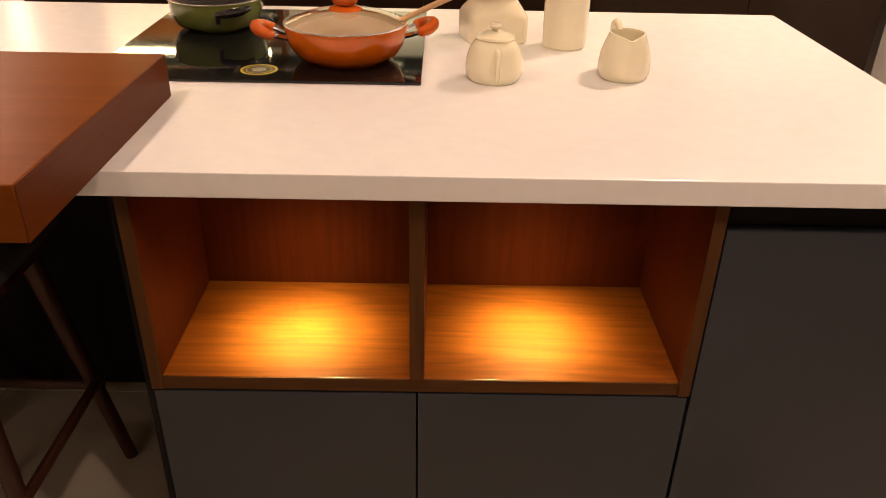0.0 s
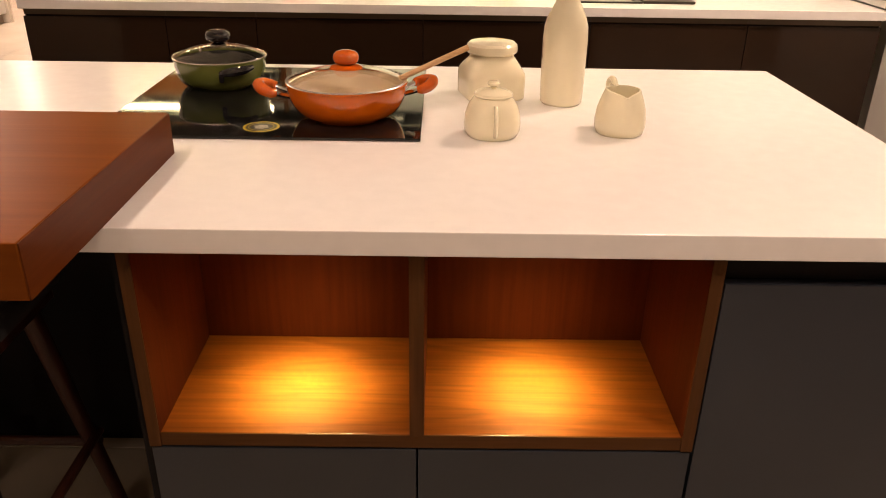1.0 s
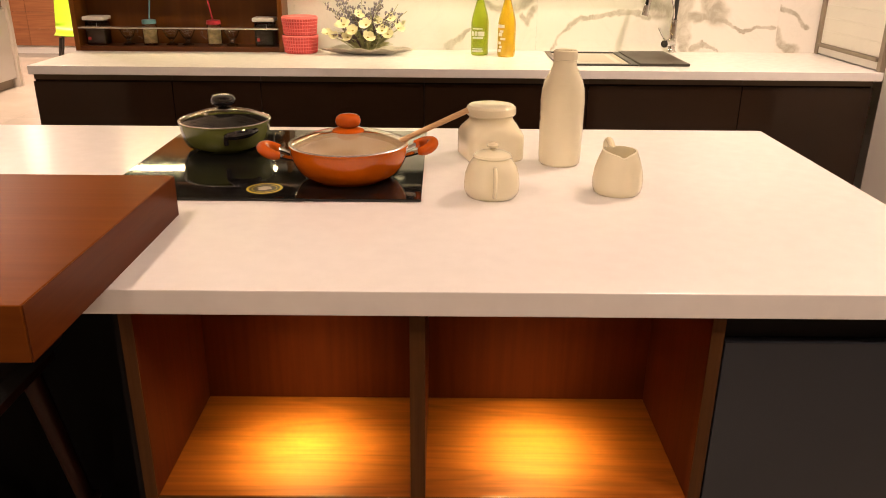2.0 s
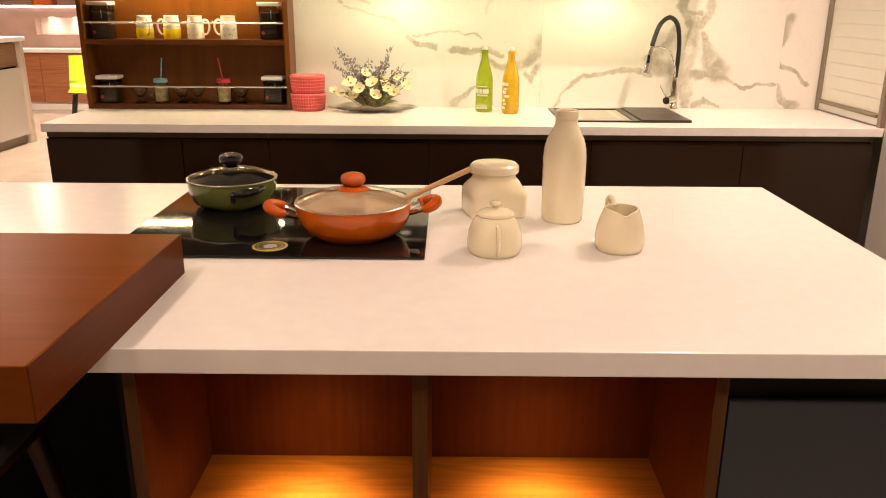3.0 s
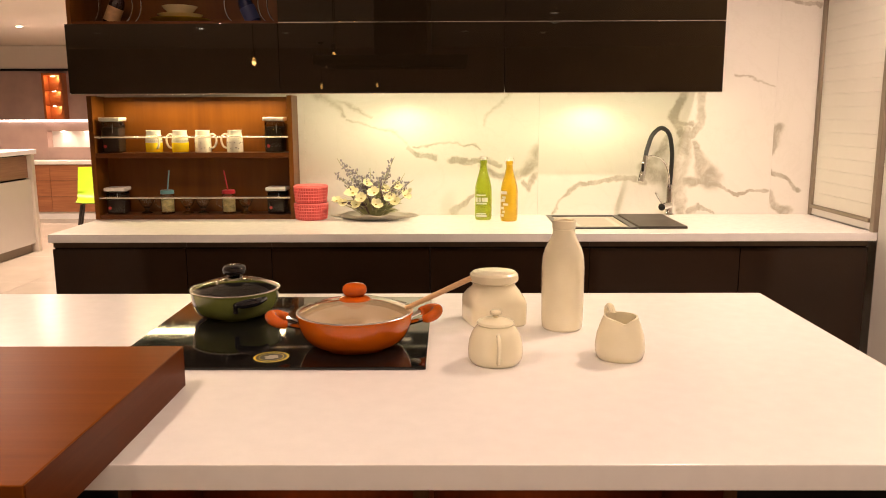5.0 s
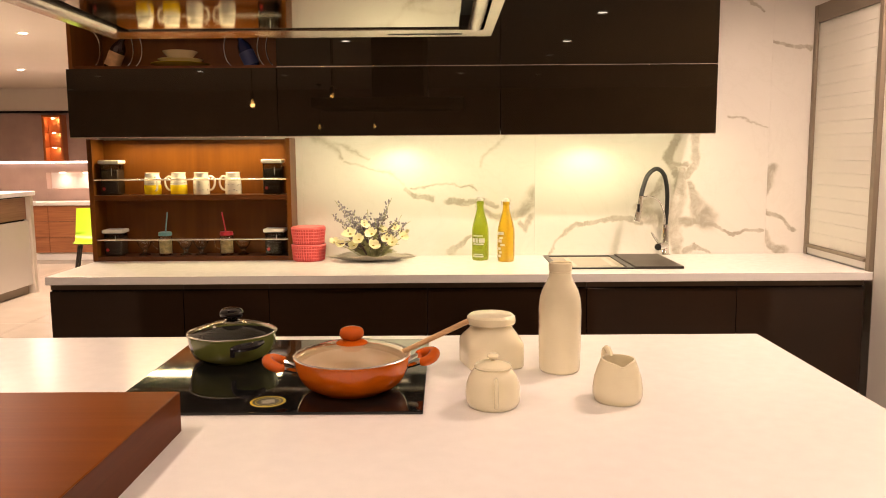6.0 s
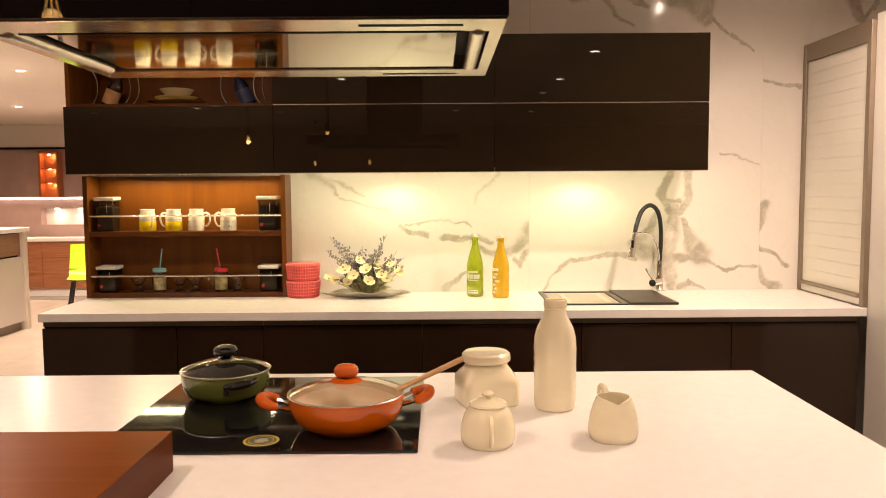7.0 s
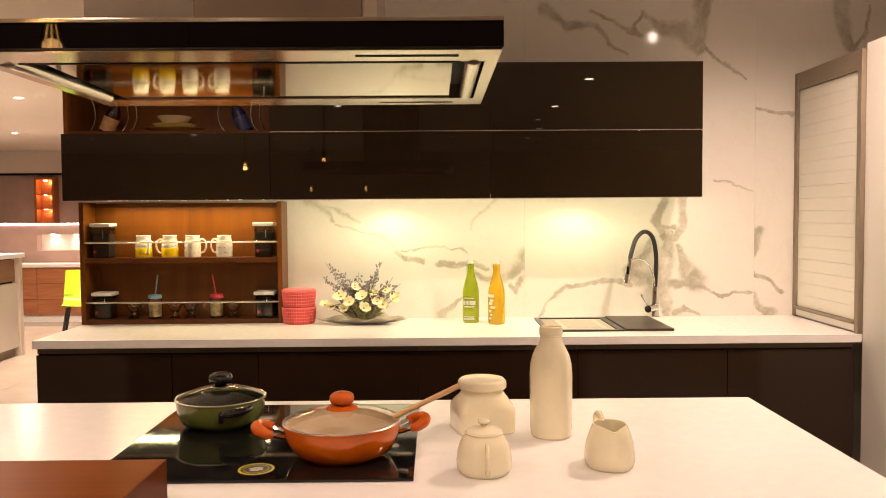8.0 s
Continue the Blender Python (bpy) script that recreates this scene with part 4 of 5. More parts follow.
def petal_flower(at, size, tilt):
    """A cupped flower of five petals."""
    bm = bmesh.new()
    q = Euler(tilt).to_matrix()
    for k in range(5):
        a = 2 * math.pi * k / 5 + rng.uniform(-0.15, 0.15)
        rows = []
        for i in range(5):
            f = i / 4
            w = size * 0.55 * math.sin(math.pi * (0.12 + 0.72 * f))
            row = []
            for j in (-1, 0, 1):
                r = size * f
                z = size * (0.55 * f ** 1.6 + 0.10 * abs(j)) + rng.uniform(-0.04, 0.04) * size
                p = Vector((r * math.cos(a) - j * w * math.sin(a), r * math.sin(a) + j * w * math.cos(a), z))
                row.append(bm.verts.new(Vector(at) + q @ p))
            rows.append(row)
        for r0, r1 in zip(rows, rows[1:]):
            for j in range(2):
                bm.faces.new((r0[j], r1[j], r1[j + 1], r0[j + 1]))
    f = part("flower", bm, YELLOWPETAL, fl, "pale yellow cupped flower", smooth=1.2)
    part("centre", lathe([(0, 0), (size * 0.22, 0.001), (size * 0.16, size * 0.2), (0, size * 0.24)], 10, None, at), CENTRE, f)
    return f


def sprig(root, tip, mat, count, size):
    """A stem with small paired florets along its upper part."""
    mid = (Vector(root) + Vector(tip)) / 2 + Vector((rng.uniform(-0.015, 0.015), rng.uniform(-0.01, 0.01), 0.02))
    line = smooth_line([root, mid, tip], 8)
    st = part("stem", tube(line, 0.0013, 6), STEM, fl)
    bm = bmesh.new()
    for k in range(count):
        f = 0.40 + 0.60 * k / count
        p = line[min(len(line) - 1, int(f * (len(line) - 1)))]
        for s in range(2):
            a = rng.uniform(0, 6.28)
            d = Vector((math.cos(a), math.sin(a), rng.uniform(0.0, 0.8))) * rng.uniform(0.5, 1.9) * size
            m = Matrix.Translation(p + d) @ Euler((rng.uniform(0, 3), rng.uniform(0, 3), a)).to_matrix().to_4x4() @ Matrix.Diagonal((1, rng.uniform(0.5, 0.9), 0.45, 1))
            bmesh.ops.create_icosphere(bm, subdivisions=1, radius=size * rng.uniform(0.55, 0.9), matrix=m)
    part("flower_spike", bm, mat, st, "grey-lavender flower spike" if mat is LAVENDER else "")


for x, z, n in ((-0.15, 0.285, 26), (-0.12, 0.25, 24), (-0.075, 0.235, 20), (-0.045, 0.20, 20), (-0.10, 0.20, 22), (0.02, 0.20, 18), (0.045, 0.22, 20), (0.085, 0.29, 22), (0.07, 0.245, 18),
                (0.13, 0.215, 14), (0.165, 0.185, 12), (-0.015, 0.24, 12), (-0.06, 0.17, 18), (0.10, 0.18, 16)):
    sprig((x * 0.12, rng.uniform(-0.02, 0.02), 0.0), (x * 1.12, rng.uniform(-0.03, 0.045), z), LAVENDER, int(n * 0.7), 0.0098)
    if n > 15:
        dx = rng.uniform(-0.035, 0.035)
        sprig((x * 0.1, rng.uniform(-0.02, 0.02), 0.0), (x + dx, rng.uniform(-0.03, 0.05), z * rng.uniform(0.68, 0.88)), rng.choice((LAVENDER, LAVENDER, PLUM, PALEGREEN)), int((n - 6) * 0.7), 0.0095)
for x, z, n in ((0.055, 0.13, 14), (-0.03, 0.125, 14), (0.10, 0.14, 12), (-0.10, 0.11, 12), (0.0, 0.09, 14), (0.05, 0.075, 12), (-0.06, 0.08, 12), (0.15, 0.15, 10), (-0.13, 0.16, 14), (0.03, 0.17, 12), (0.12, 0.19, 12), (-0.05, 0.20, 10)):
    sprig((x * 0.2, rng.uniform(-0.03, 0.0), 0.0), (x, rng.uniform(-0.05, 0.0), z), PLUM, n, 0.0065)
for x, y, z, s in ((-0.175, -0.02, 0.085, 0.024), (-0.145, -0.03, 0.075, 0.022), (-0.095, -0.045, 0.125, 0.030), (-0.055, -0.05, 0.100, 0.027), (0.005, -0.05, 0.125, 0.030), (0.012, -0.06, 0.072, 0.029),
                   (0.075, -0.045, 0.100, 0.028), (0.10, -0.04, 0.085, 0.026), (0.145, -0.03, 0.110, 0.027), (0.165, -0.01, 0.120, 0.024), (0.055, -0.02, 0.135, 0.024), (-0.12, 0.0, 0.115, 0.022), (-0.03, -0.03, 0.165, 0.024), (0.11, -0.02, 0.150, 0.024), (-0.08, -0.04, 0.070, 0.025)):
    part("stem", tube(smooth_line([(x * 0.15, -0.01, 0.0), (x * 0.6, y * 0.6, z * 0.6), (x, y, z)], 5), 0.0014, 6), STEM, fl)
    petal_flower((x, y, z), s * 1.02, (rng.uniform(0.5, 1.1), rng.uniform(-0.4, 0.4), rng.uniform(-0.6, 0.6)))
for k in range(34):
    a, ln = rng.uniform(-1, 1), rng.uniform(0.09, 0.20)
    tip = Vector((a * ln, rng.uniform(-0.05, 0.03), ln * rng.uniform(0.35, 0.95) * (1.15 - 0.5 * abs(a))))
    bm = bmesh.new()
    rows = []
    for i in range(6):
        f = i / 5
        p = tip * (0.35 + 0.65 * f) + Vector((0, 0, 0.018 * math.sin(math.pi * f)))
        w = 0.0095 * math.sin(math.pi * (0.06 + 0.88 * f))
        rows.append([bm.verts.new(p + Vector((w * j, 0.004 * abs(j), -0.5 * w * j * a))) for j in (-1, 0, 1)])
    for p, q in zip(rows, rows[1:]):
        for j in range(2):
            bm.faces.new((p[j], q[j], q[j + 1], p[j + 1]))
    part("leaf", bm, rng.choice((PALEGREEN, PALEGREEN, STEM, PLUM)), fl, smooth=1.2)
for k in range(60):
    a = rng.uniform(-1, 1)
    ln = rng.uniform(0.08, 0.19)
    tip = Vector((a * ln * 1.05, rng.uniform(-0.05, 0.02), ln * rng.uniform(0.25, 0.75)))
    mid = tip * 0.5 + Vector((0, 0, 0.02))
    part("blade", tube(smooth_line([(a * 0.02, 0, 0.0), mid, tip], 5), 0.0024, 5, None, lambda f: 1.0 - 0.8 * f), rng.choice((STEM, PALEGREEN, PALEGREEN)), fl)


def swing_bottle(x, y, color, label, bars):
    """A glass swing-top bottle with printed lettering as bars."""
    b = thing("glass_bottle", (x, y, 0.90), label, "bottle", "coloured bottles")
    m = paint("bottle_tint", color, 0.08, vary=0.04, coat=0.4)
    m.node_tree.nodes["Principled BSDF"].inputs["Transmission Weight"].default_value = 0.65
    prof = [(0, 0), (0.036, 0), (0.0395, 0.005), (0.0402, 0.02), (0.0402, 0.135), (0.0385, 0.155), (0.032, 0.185), (0.023, 0.215), (0.0165, 0.240), (0.0150, 0.262), (0.0170, 0.264), (0.0170, 0.276), (0.0140, 0.280), (0, 0.280)]
    part("body", lathe(prof, 48), m, b)
    part("stopper", lathe([(0.0, 0.2805), (0.0120, 0.2805), (0.0122, 0.287), (0.009, 0.293), (0, 0.294)], 24), PALEPRINT, b, "pale ceramic stopper")
    part("wire", tube(smooth_line([(-0.0195, 0, 0.262), (-0.0215, 0, 0.282), (-0.016, 0, 0.294)], 4), 0.0007, 6), CHROME, b)
    part("wire", tube(smooth_line([(0.0195, 0, 0.262), (0.0215, 0, 0.282), (0.016, 0, 0.294)], 4), 0.0007, 6), CHROME, b)
    for z, h, a0, a1 in bars:
        bm = bmesh.new()
        rows = []
        for i in range(9):
            a = radians(a0 + (a1 - a0) * i / 8)
            rows.append([bm.verts.new((0.0406 * math.cos(a), 0.0406 * math.sin(a), z + s * h / 2)) for s in (-1, 1)])
        for p, q in zip(rows, rows[1:]):
            bm.faces.new((p[0], q[0], q[1], p[1]))
        part("print_bar", bm, PALEPRINT, b, "white printed bar")


swing_bottle(0.204, 2.640, (0.46, 0.58, 0.03), "lime green glass swing-top bottle with white print", [(0.118, 0.006, 215, 285), (0.096, 0.020, 205, 228), (0.096, 0.020, 234, 252), (0.096, 0.020, 257, 298), (0.078, 0.007, 215, 290), (0.030, 0.005, 215, 285), (0.020, 0.008, 210, 290)])
swing_bottle(0.322, 2.585, (0.86, 0.56, 0.03), "amber yellow glass swing-top bottle with white print", [(0.134, 0.014, 195, 250), (0.112, 0.010, 215, 243), (0.098, 0.014, 205, 236), (0.080, 0.010, 222, 258), (0.062, 0.012, 205, 228), (0.045, 0.010, 215, 235), (0.028, 0.012, 205, 228)])

# sink, cutting board and tap
SINKBEIGE = paint("beige_composite_sink", (0.40, 0.35, 0.28), 0.35, vary=0.05)
BLACKEDGE = paint("black_composite", (0.018, 0.017, 0.016), 0.3, vary=0.1)
BOARD = paint("charcoal_cutting_board", (0.036, 0.026, 0.019), 0.42, vary=0.15, bump=0.05)
sk = thing("inset_sink", (0.70, 2.53, 0.90), "low-rimmed inset sink with a black edge and beige tray", "sink")
for lo, hi in (((0.515, 2.31, 0.9), (0.86, 2.332, 0.907)), ((0.515, 2.712, 0.9), (0.86, 2.735, 0.907)), ((0.515, 2.332, 0.9), (0.538, 2.712, 0.907)), ((0.832, 2.332, 0.9), (0.86, 2.712, 0.907))):
    part("rim", box(lo, hi, 0.002), BLACKEDGE, sk, world=True)
part("bowl", box((0.538, 2.332, 0.8995), (0.832, 2.712, 0.9012)), SINKBEIGE, sk, world=True)
part("tray", box((0.60, 2.36, 0.9013), (0.80, 2.66, 0.9045), 0.001), paint("pale_tray", (0.50, 0.46, 0.385), 0.3), sk, world=True)
part("tray_well", box((0.625, 2.385, 0.9046), (0.775, 2.635, 0.9052)), SINKBEIGE, sk, world=True)
cb = thing("cutting_board", (0.97, 2.53, 0.90), "charcoal cutting board laid beside the sink", "cutting board")
part("board", box((0.862, 2.305, 0.9005), (1.075, 2.735, 0.912), 0.003), BOARD, cb, world=True)
part("foot", box((0.90, 2.35, 0.9), (0.93, 2.69, 0.9005)), BLACKPLASTIC, cb, world=True)

BLACKHOSE = paint("black_rubber_hose", (0.012, 0.012, 0.012), 0.45)
tp = thing("kitchen_tap", (1.112, 2.748, 0.90), "chrome kitchen tap with an arched black hose", "tap")
part("base", lathe([(0, 0), (0.026, 0), (0.027, 0.006), (0.021, 0.010), (0.0185, 0.014), (0.0180, 0.13), (0.015, 0.145), (0, 0.147)], 32), CHROME, tp)
arch = smooth_line([(0.0, 0, 0.14), (0.003, -0.005, 0.24), (0.0, -0.010, 0.32), (-0.022, -0.030, 0.395), (-0.066, -0.055, 0.424), (-0.112, -0.08, 0.395), (-0.139, -0.10, 0.335), (-0.150, -0.11, 0.295)], 8)
part("hose", tube(arch, 0.0105, 14), BLACKHOSE, tp, "arched black rubber hose")
sh = part("spray_head", tube([(-0.150, -0.11, 0.298), (-0.153, -0.112, 0.27), (-0.160, -0.115, 0.235), (-0.170, -0.118, 0.185), (-0.172, -0.119, 0.178)], 0.0165, 16, None, lambda f: 0.70 + 0.38 * f), CHROME, tp)
part("button", box((-0.172, -0.135, 0.225), (-0.160, -0.126, 0.262), 0.003), BLACKPLASTIC, sh)
part("support_arm", tube(smooth_line([(-0.004, -0.004, 0.13), (-0.008, -0.012, 0.19), (-0.040, -0.04, 0.262), (-0.095, -0.08, 0.292), (-0.148, -0.105, 0.292)], 8), 0.0042, 10), CHROME, tp)
part("collar", lathe([(0.0125, 0.135), (0.0165, 0.137), (0.0165, 0.152), (0.0125, 0.154)], 24), CHROME, tp)
lv = part("lever_body", tube([(0.0, -0.005, 0.052), (-0.030, -0.035, 0.050), (-0.048, -0.052, 0.049)], 0.0185, 18), CHROME, tp)
part("cap", tube([(-0.048, -0.052, 0.049), (-0.052, -0.056, 0.0488)], 0.0155, 18), BLACKPLASTIC, lv)
part("lever", tube([(-0.044, -0.045, 0.062), (-0.072, -0.065, 0.098), (-0.088, -0.075, 0.122)], 0.0040, 8), CHROME, lv)

# ---- on the spice shelf ----
JARGLASS = glass("smoky_jar_glass", (0.72, 0.68, 0.62))
CLEAR = glass("clear_glass", (0.97, 0.97, 0.95))
JARLID = paint("white_plastic_lid", (0.74, 0.70, 0.65), 0.35)
MUGWHITE = paint("white_mug_glaze", (0.80, 0.77, 0.70), 0.15, vary=0.02, coat=0.3)
MUGYELLOW = paint("yellow_mug_glaze", (0.82, 0.62, 0.01), 0.15, vary=0.03, coat=0.3)
MUGDARK = paint("dark_mug_print", (0.06, 0.05, 0.05), 0.3)
REDDOT = paint("red_print", (0.55, 0.05, 0.04), 0.4)
BOTTOM, MIDDLE, GY = 0.9222, 1.2162, 2.722


def square_jar(x, z, h):
    """A square smoky storage jar with a white lid."""
    j = thing("storage_jar", (x, GY, z), "smoky square storage jar with a white lid on the shelf", "jar", "storage jars")
    w = 0.044
    part("body", box((-w, -w * 0.9, 0), (w, w * 0.9, h - 0.018), 0.010, segments=3), JARGLASS, j)
    part("contents", box((-w + 0.004, -w * 0.9 + 0.004, 0.003), (w - 0.004, w * 0.9 - 0.004, h * 0.72), 0.008), paint("dark_filling", (0.06, 0.042, 0.030), 0.8, bump=0.5, fine=90), j, "dark filling")
    part("lid", box((-w - 0.006, -w * 0.9 - 0.006, h - 0.0175), (w + 0.006, w * 0.9 + 0.006, h), 0.005, segments=3), JARLID, j)
    part("print_dot", tube([(-0.026, -w * 0.9 - 0.0003, 0.030), (-0.026, -w * 0.9 - 0.0009, 0.030)], 0.008, 14), REDDOT, j, "red printed dot")
    part("print_bar", box((0.012, -w * 0.9 - 0.001, h * 0.56), (0.015, -w * 0.9 - 0.0003, h * 0.78)), PALEPRINT, j)


for x in (-1.565, -0.788):
    square_jar(x, MIDDLE, 0.166)
    square_jar(x, BOTTOM, 0.128)


def mug(x, turn, yellow):
    m = thing("mug", (x, GY, MIDDLE), "white mug with a yellow lower half" if yellow else "white mug with small dark print", "mug", "mugs on the shelf")
    m.rotation_euler = (0, 0, radians(turn))
    prof = [(0, 0), (0.036, 0), (0.0385, 0.003), (0.039, 0.05), (0.037, 0.076), (0.0325, 0.092), (0.033, 0.101), (0.0355, 0.104), (0.034, 0.105), (0.0300, 0.100), (0.0295, 0.092), (0.034, 0.07), (0.035, 0.006), (0, 0.006)]
    part("body", lathe(prof, 40), MUGWHITE, m)
    loop = smooth_line([(0.034, 0, 0.084), (0.050, 0, 0.086), (0.063, 0, 0.072), (0.064, 0, 0.048), (0.054, 0, 0.026), (0.037, 0, 0.020)], 6)
    part("handle", tube(loop, 0.0048, 10), MUGWHITE, m)
    if yellow:
        part("glaze_band", lathe([(0.0388, 0.002), (0.0393, 0.004), (0.0396, 0.046), (0.0391, 0.047)], 40), MUGYELLOW, m, "yellow lower half")
        for k in range(26):
            a = 2 * math.pi * k / 26
            c, s = math.cos(a), math.sin(a)
            part("print_mark", tube([(0.0388 * c, 0.0388 * s, 0.0535), (0.0388 * c, 0.0388 * s, 0.0575)], 0.0017, 4), MUGDARK, m)
    else:
        r2 = random.Random(int(x * 100))
        for k in range(34):
            a, z = r2.uniform(0, 6.28), r2.choice((0.016, 0.02, 0.040, 0.044, 0.066))
            c, s = math.cos(a), math.sin(a)
            r = 0.0390 if z < 0.055 else 0.0378
            part("print_mark", tube([(r * c, r * s, z), (r * c, r * s, z + 0.005)], r2.uniform(0.0012, 0.0026), 4), MUGDARK, m)


mug(-1.373, -50, True)
mug(-1.247, 180, True)
mug(-1.137, 0, False)
mug(-0.984, 180, False)

TEAL = paint("teal_tin_lid", (0.16, 0.36, 0.38), 0.35)
REDLID = paint("red_tin_lid", (0.50, 0.035, 0.05), 0.35)
FRUITPRINT = paint("printed_paper", (0.62, 0.52, 0.26), 0.6, vary=0.35, scale=45)


def mason_jar(x, lid, lean, label):
    j = thing("mason_jar", (x, GY - 0.008, BOTTOM), label, "jar", "drinking jars")
    prof = [(0, 0), (0.029, 0), (0.033, 0.004), (0.034, 0.018), (0.034, 0.075), (0.031, 0.086), (0.0275, 0.092), (0.0275, 0.104), (0.0255, 0.104), (0.0255, 0.092), (0.0315, 0.075), (0.0315, 0.010), (0, 0.008)]
    part("body", lathe(prof, 36), CLEAR, j)
    part("drink_insert", lathe([(0, 0.0085), (0.0295, 0.0105), (0.0300, 0.070), (0, 0.070)], 30), FRUITPRINT, j, "printed fruit pattern")
    part("lid", lathe([(0.0, 0.1045), (0.0, 0.114), (0.026, 0.114), (0.031, 0.112), (0.032, 0.096), (0.0292, 0.096), (0.029, 0.1045), (0, 0.1045)], 36), lid, j)
    part("straw", tube([(lean * 0.05, 0, 0.10), (lean, 0.004, 0.208)], 0.0034, 8), lid, j)
    part("handle", tube(smooth_line([(-0.032, -0.006, 0.078), (-0.052, -0.01, 0.074), (-0.055, -0.01, 0.045), (-0.034, -0.006, 0.026)], 5), 0.0045, 8), CLEAR, j)


mason_jar(-1.322, TEAL, 0.014, "glass drinking jar with a teal lid and straw")
mason_jar(-1.024, REDLID, -0.020, "glass drinking jar with a red lid and straw")


def goblet(x, y):
    g = thing("sundae_glass", (x, y, BOTTOM), "small clear footed sundae glass on the shelf", "glass", "sundae glasses")
    part("bowl", lathe([(0, 0), (0.026, 0), (0.027, 0.003), (0.012, 0.010), (0.008, 0.016), (0.010, 0.024), (0.020, 0.034), (0.029, 0.050), (0.0375, 0.068), (0.0385, 0.072), (0.036, 0.072), (0.027, 0.052), (0.017, 0.038), (0, 0.034)], 32), CLEAR, g)


for x in (-1.428, -1.228, -1.153, -0.946):
    goblet(x, GY)

# ---- on the open wall shelf ----
YELLOWDISH = paint("yellow_stoneware", (0.55, 0.42, 0.07), 0.25, vary=0.05)
CREAMDISH = paint("cream_stoneware", (0.60, 0.50, 0.30), 0.25, vary=0.05)
SB = Z1 + 0.012
for nm, r, z, hgt, mat, lab in (("plate", 0.132, 0.0, 0.022, YELLOWDISH, "yellow stoneware plate under stacked dishes"), ("dish", 0.100, 0.016, 0.026, CREAMDISH, "cream stoneware dish stacked on a plate"), ("small_bowl", 0.078, 0.038, 0.040, CREAMDISH, "cream stoneware bowl on top of the stack")):
    d = thing(nm, (-1.170, 2.60, SB + z), lab, "dishes", "stack of dishes")
    part("body", lathe([(0, 0), (r * 0.55, 0), (r * 0.62, hgt * 0.15), (r, hgt - 0.001), (r * 0.985, hgt), (r * 0.6, hgt * 0.28), (0, hgt * 0.22)], 48), mat, d)


def bottle_rack(x, body, band, lab, flip):
    """A curved wire bottle rack with one bottle lying tilted in it."""
    r = thing("wire_bottle_rack", (x, 2.60, SB), "curved chrome wire bottle rack on the open shelf", "rack", "bottle racks")
    for dx in (-0.075, 0.075, 0.115):
        arc = [(dx + flip * 0.05 * math.cos(a), -0.05, 0.085 + 0.085 * math.sin(a)) for a in [radians(-88 + 176 * k / 14) for k in range(15)]]
        part("wire_hoop", tube(arc, 0.0028, 8), CHROME, r)
    for z in (0.003, 0.16):
        part("wire_bar", tube([(-0.075, -0.05, z), (0.115, -0.05, z)], 0.0025, 8), CHROME, r)
    b = thing("small_bottle", (x - 0.01, 2.62, SB + 0.004), lab, "bottle", "racked bottles")
    b.rotation_euler = (0, radians(24 * flip), 0)
    part("body", lathe([(0, 0), (0.030, 0), (0.034, 0.004), (0.034, 0.095), (0.028, 0.115), (0.014, 0.135), (0.013, 0.165), (0, 0.166)], 32), body, b)
    part("paper_label", lathe([(0.0343, 0.012), (0.0348, 0.014), (0.0348, 0.078), (0.0343, 0.080)], 32), band, b, "paper label")


bottle_rack(-1.49, paint("dark_wine_glass", (0.03, 0.012, 0.01), 0.1, coat=0.4), paint("tan_paper", (0.48, 0.27, 0.12), 0.6, vary=0.2, scale=40), "dark bottle with a tan label lying in the rack", 1)
bottle_rack(-0.83, paint("dark_blue_glass", (0.012, 0.018, 0.06), 0.1, coat=0.4), paint("navy_paper", (0.03, 0.04, 0.11), 0.6), "dark blue bottle lying in the rack", -1)

# ---- bar stool in the knee space ----
STOOLWOOD = wood("stool_wood", (0.030, 0.0065, 0.002), (0.055, 0.013, 0.004), 2, 0.5, 0.0, 1.2)
FABRIC = paint("charcoal_fabric", (0.035, 0.035, 0.037), 0.9, vary=0.2, scale=30, bump=0.4, fine=300)


def stool(x, y):
    s = thing("bar_stool", (x, y, 0), "bar stool with splayed red-brown legs and a charcoal seat", "stool", "bar stools")
    part("seat", box((-0.19, -0.19, 0.62), (0.19, 0.19, 0.68), 0.025, segments=3), FABRIC, s)
    part("seat_frame", box((-0.17, -0.17, 0.595), (0.17, 0.17, 0.62), 0.004), STOOLWOOD, s)
    for a in (-1, 1):
        for b in (-1, 1):
            part("leg", tube([(a * 0.13, b * 0.13, 0.60), (a * 0.21, b * 0.20, 0.0)], 0.019, 12, None, lambda f: 1.1 - 0.35 * f), STOOLWOOD, s)
    f = 0.19
    part("footrest", tube([(-f, -f, 0.20), (f, -f, 0.20)], 0.011, 10), STOOLWOOD, s)
    part("footrest", tube([(-f, f, 0.22), (f, f, 0.22)], 0.011, 10), STOOLWOOD, s)
    part("footrest", tube([(-f, -f, 0.25), (-f, f, 0.25)], 0.011, 10), STOOLWOOD, s)
    part("footrest", tube([(f, -f, 0.25), (f, f, 0.25)], 0.011, 10), STOOLWOOD, s)
    return s


st = stool(-0.90, 0.17)
copy_thing(st, pose(-1.46, 0.17, 0))

# ---- pendant lamps over the bar ----
BULB = glass("amber_bulb_glass", (1.0, 0.86, 0.62))
CAP = paint("dark_bronze_cap", (0.05, 0.03, 0.015), 0.35, 0.7)


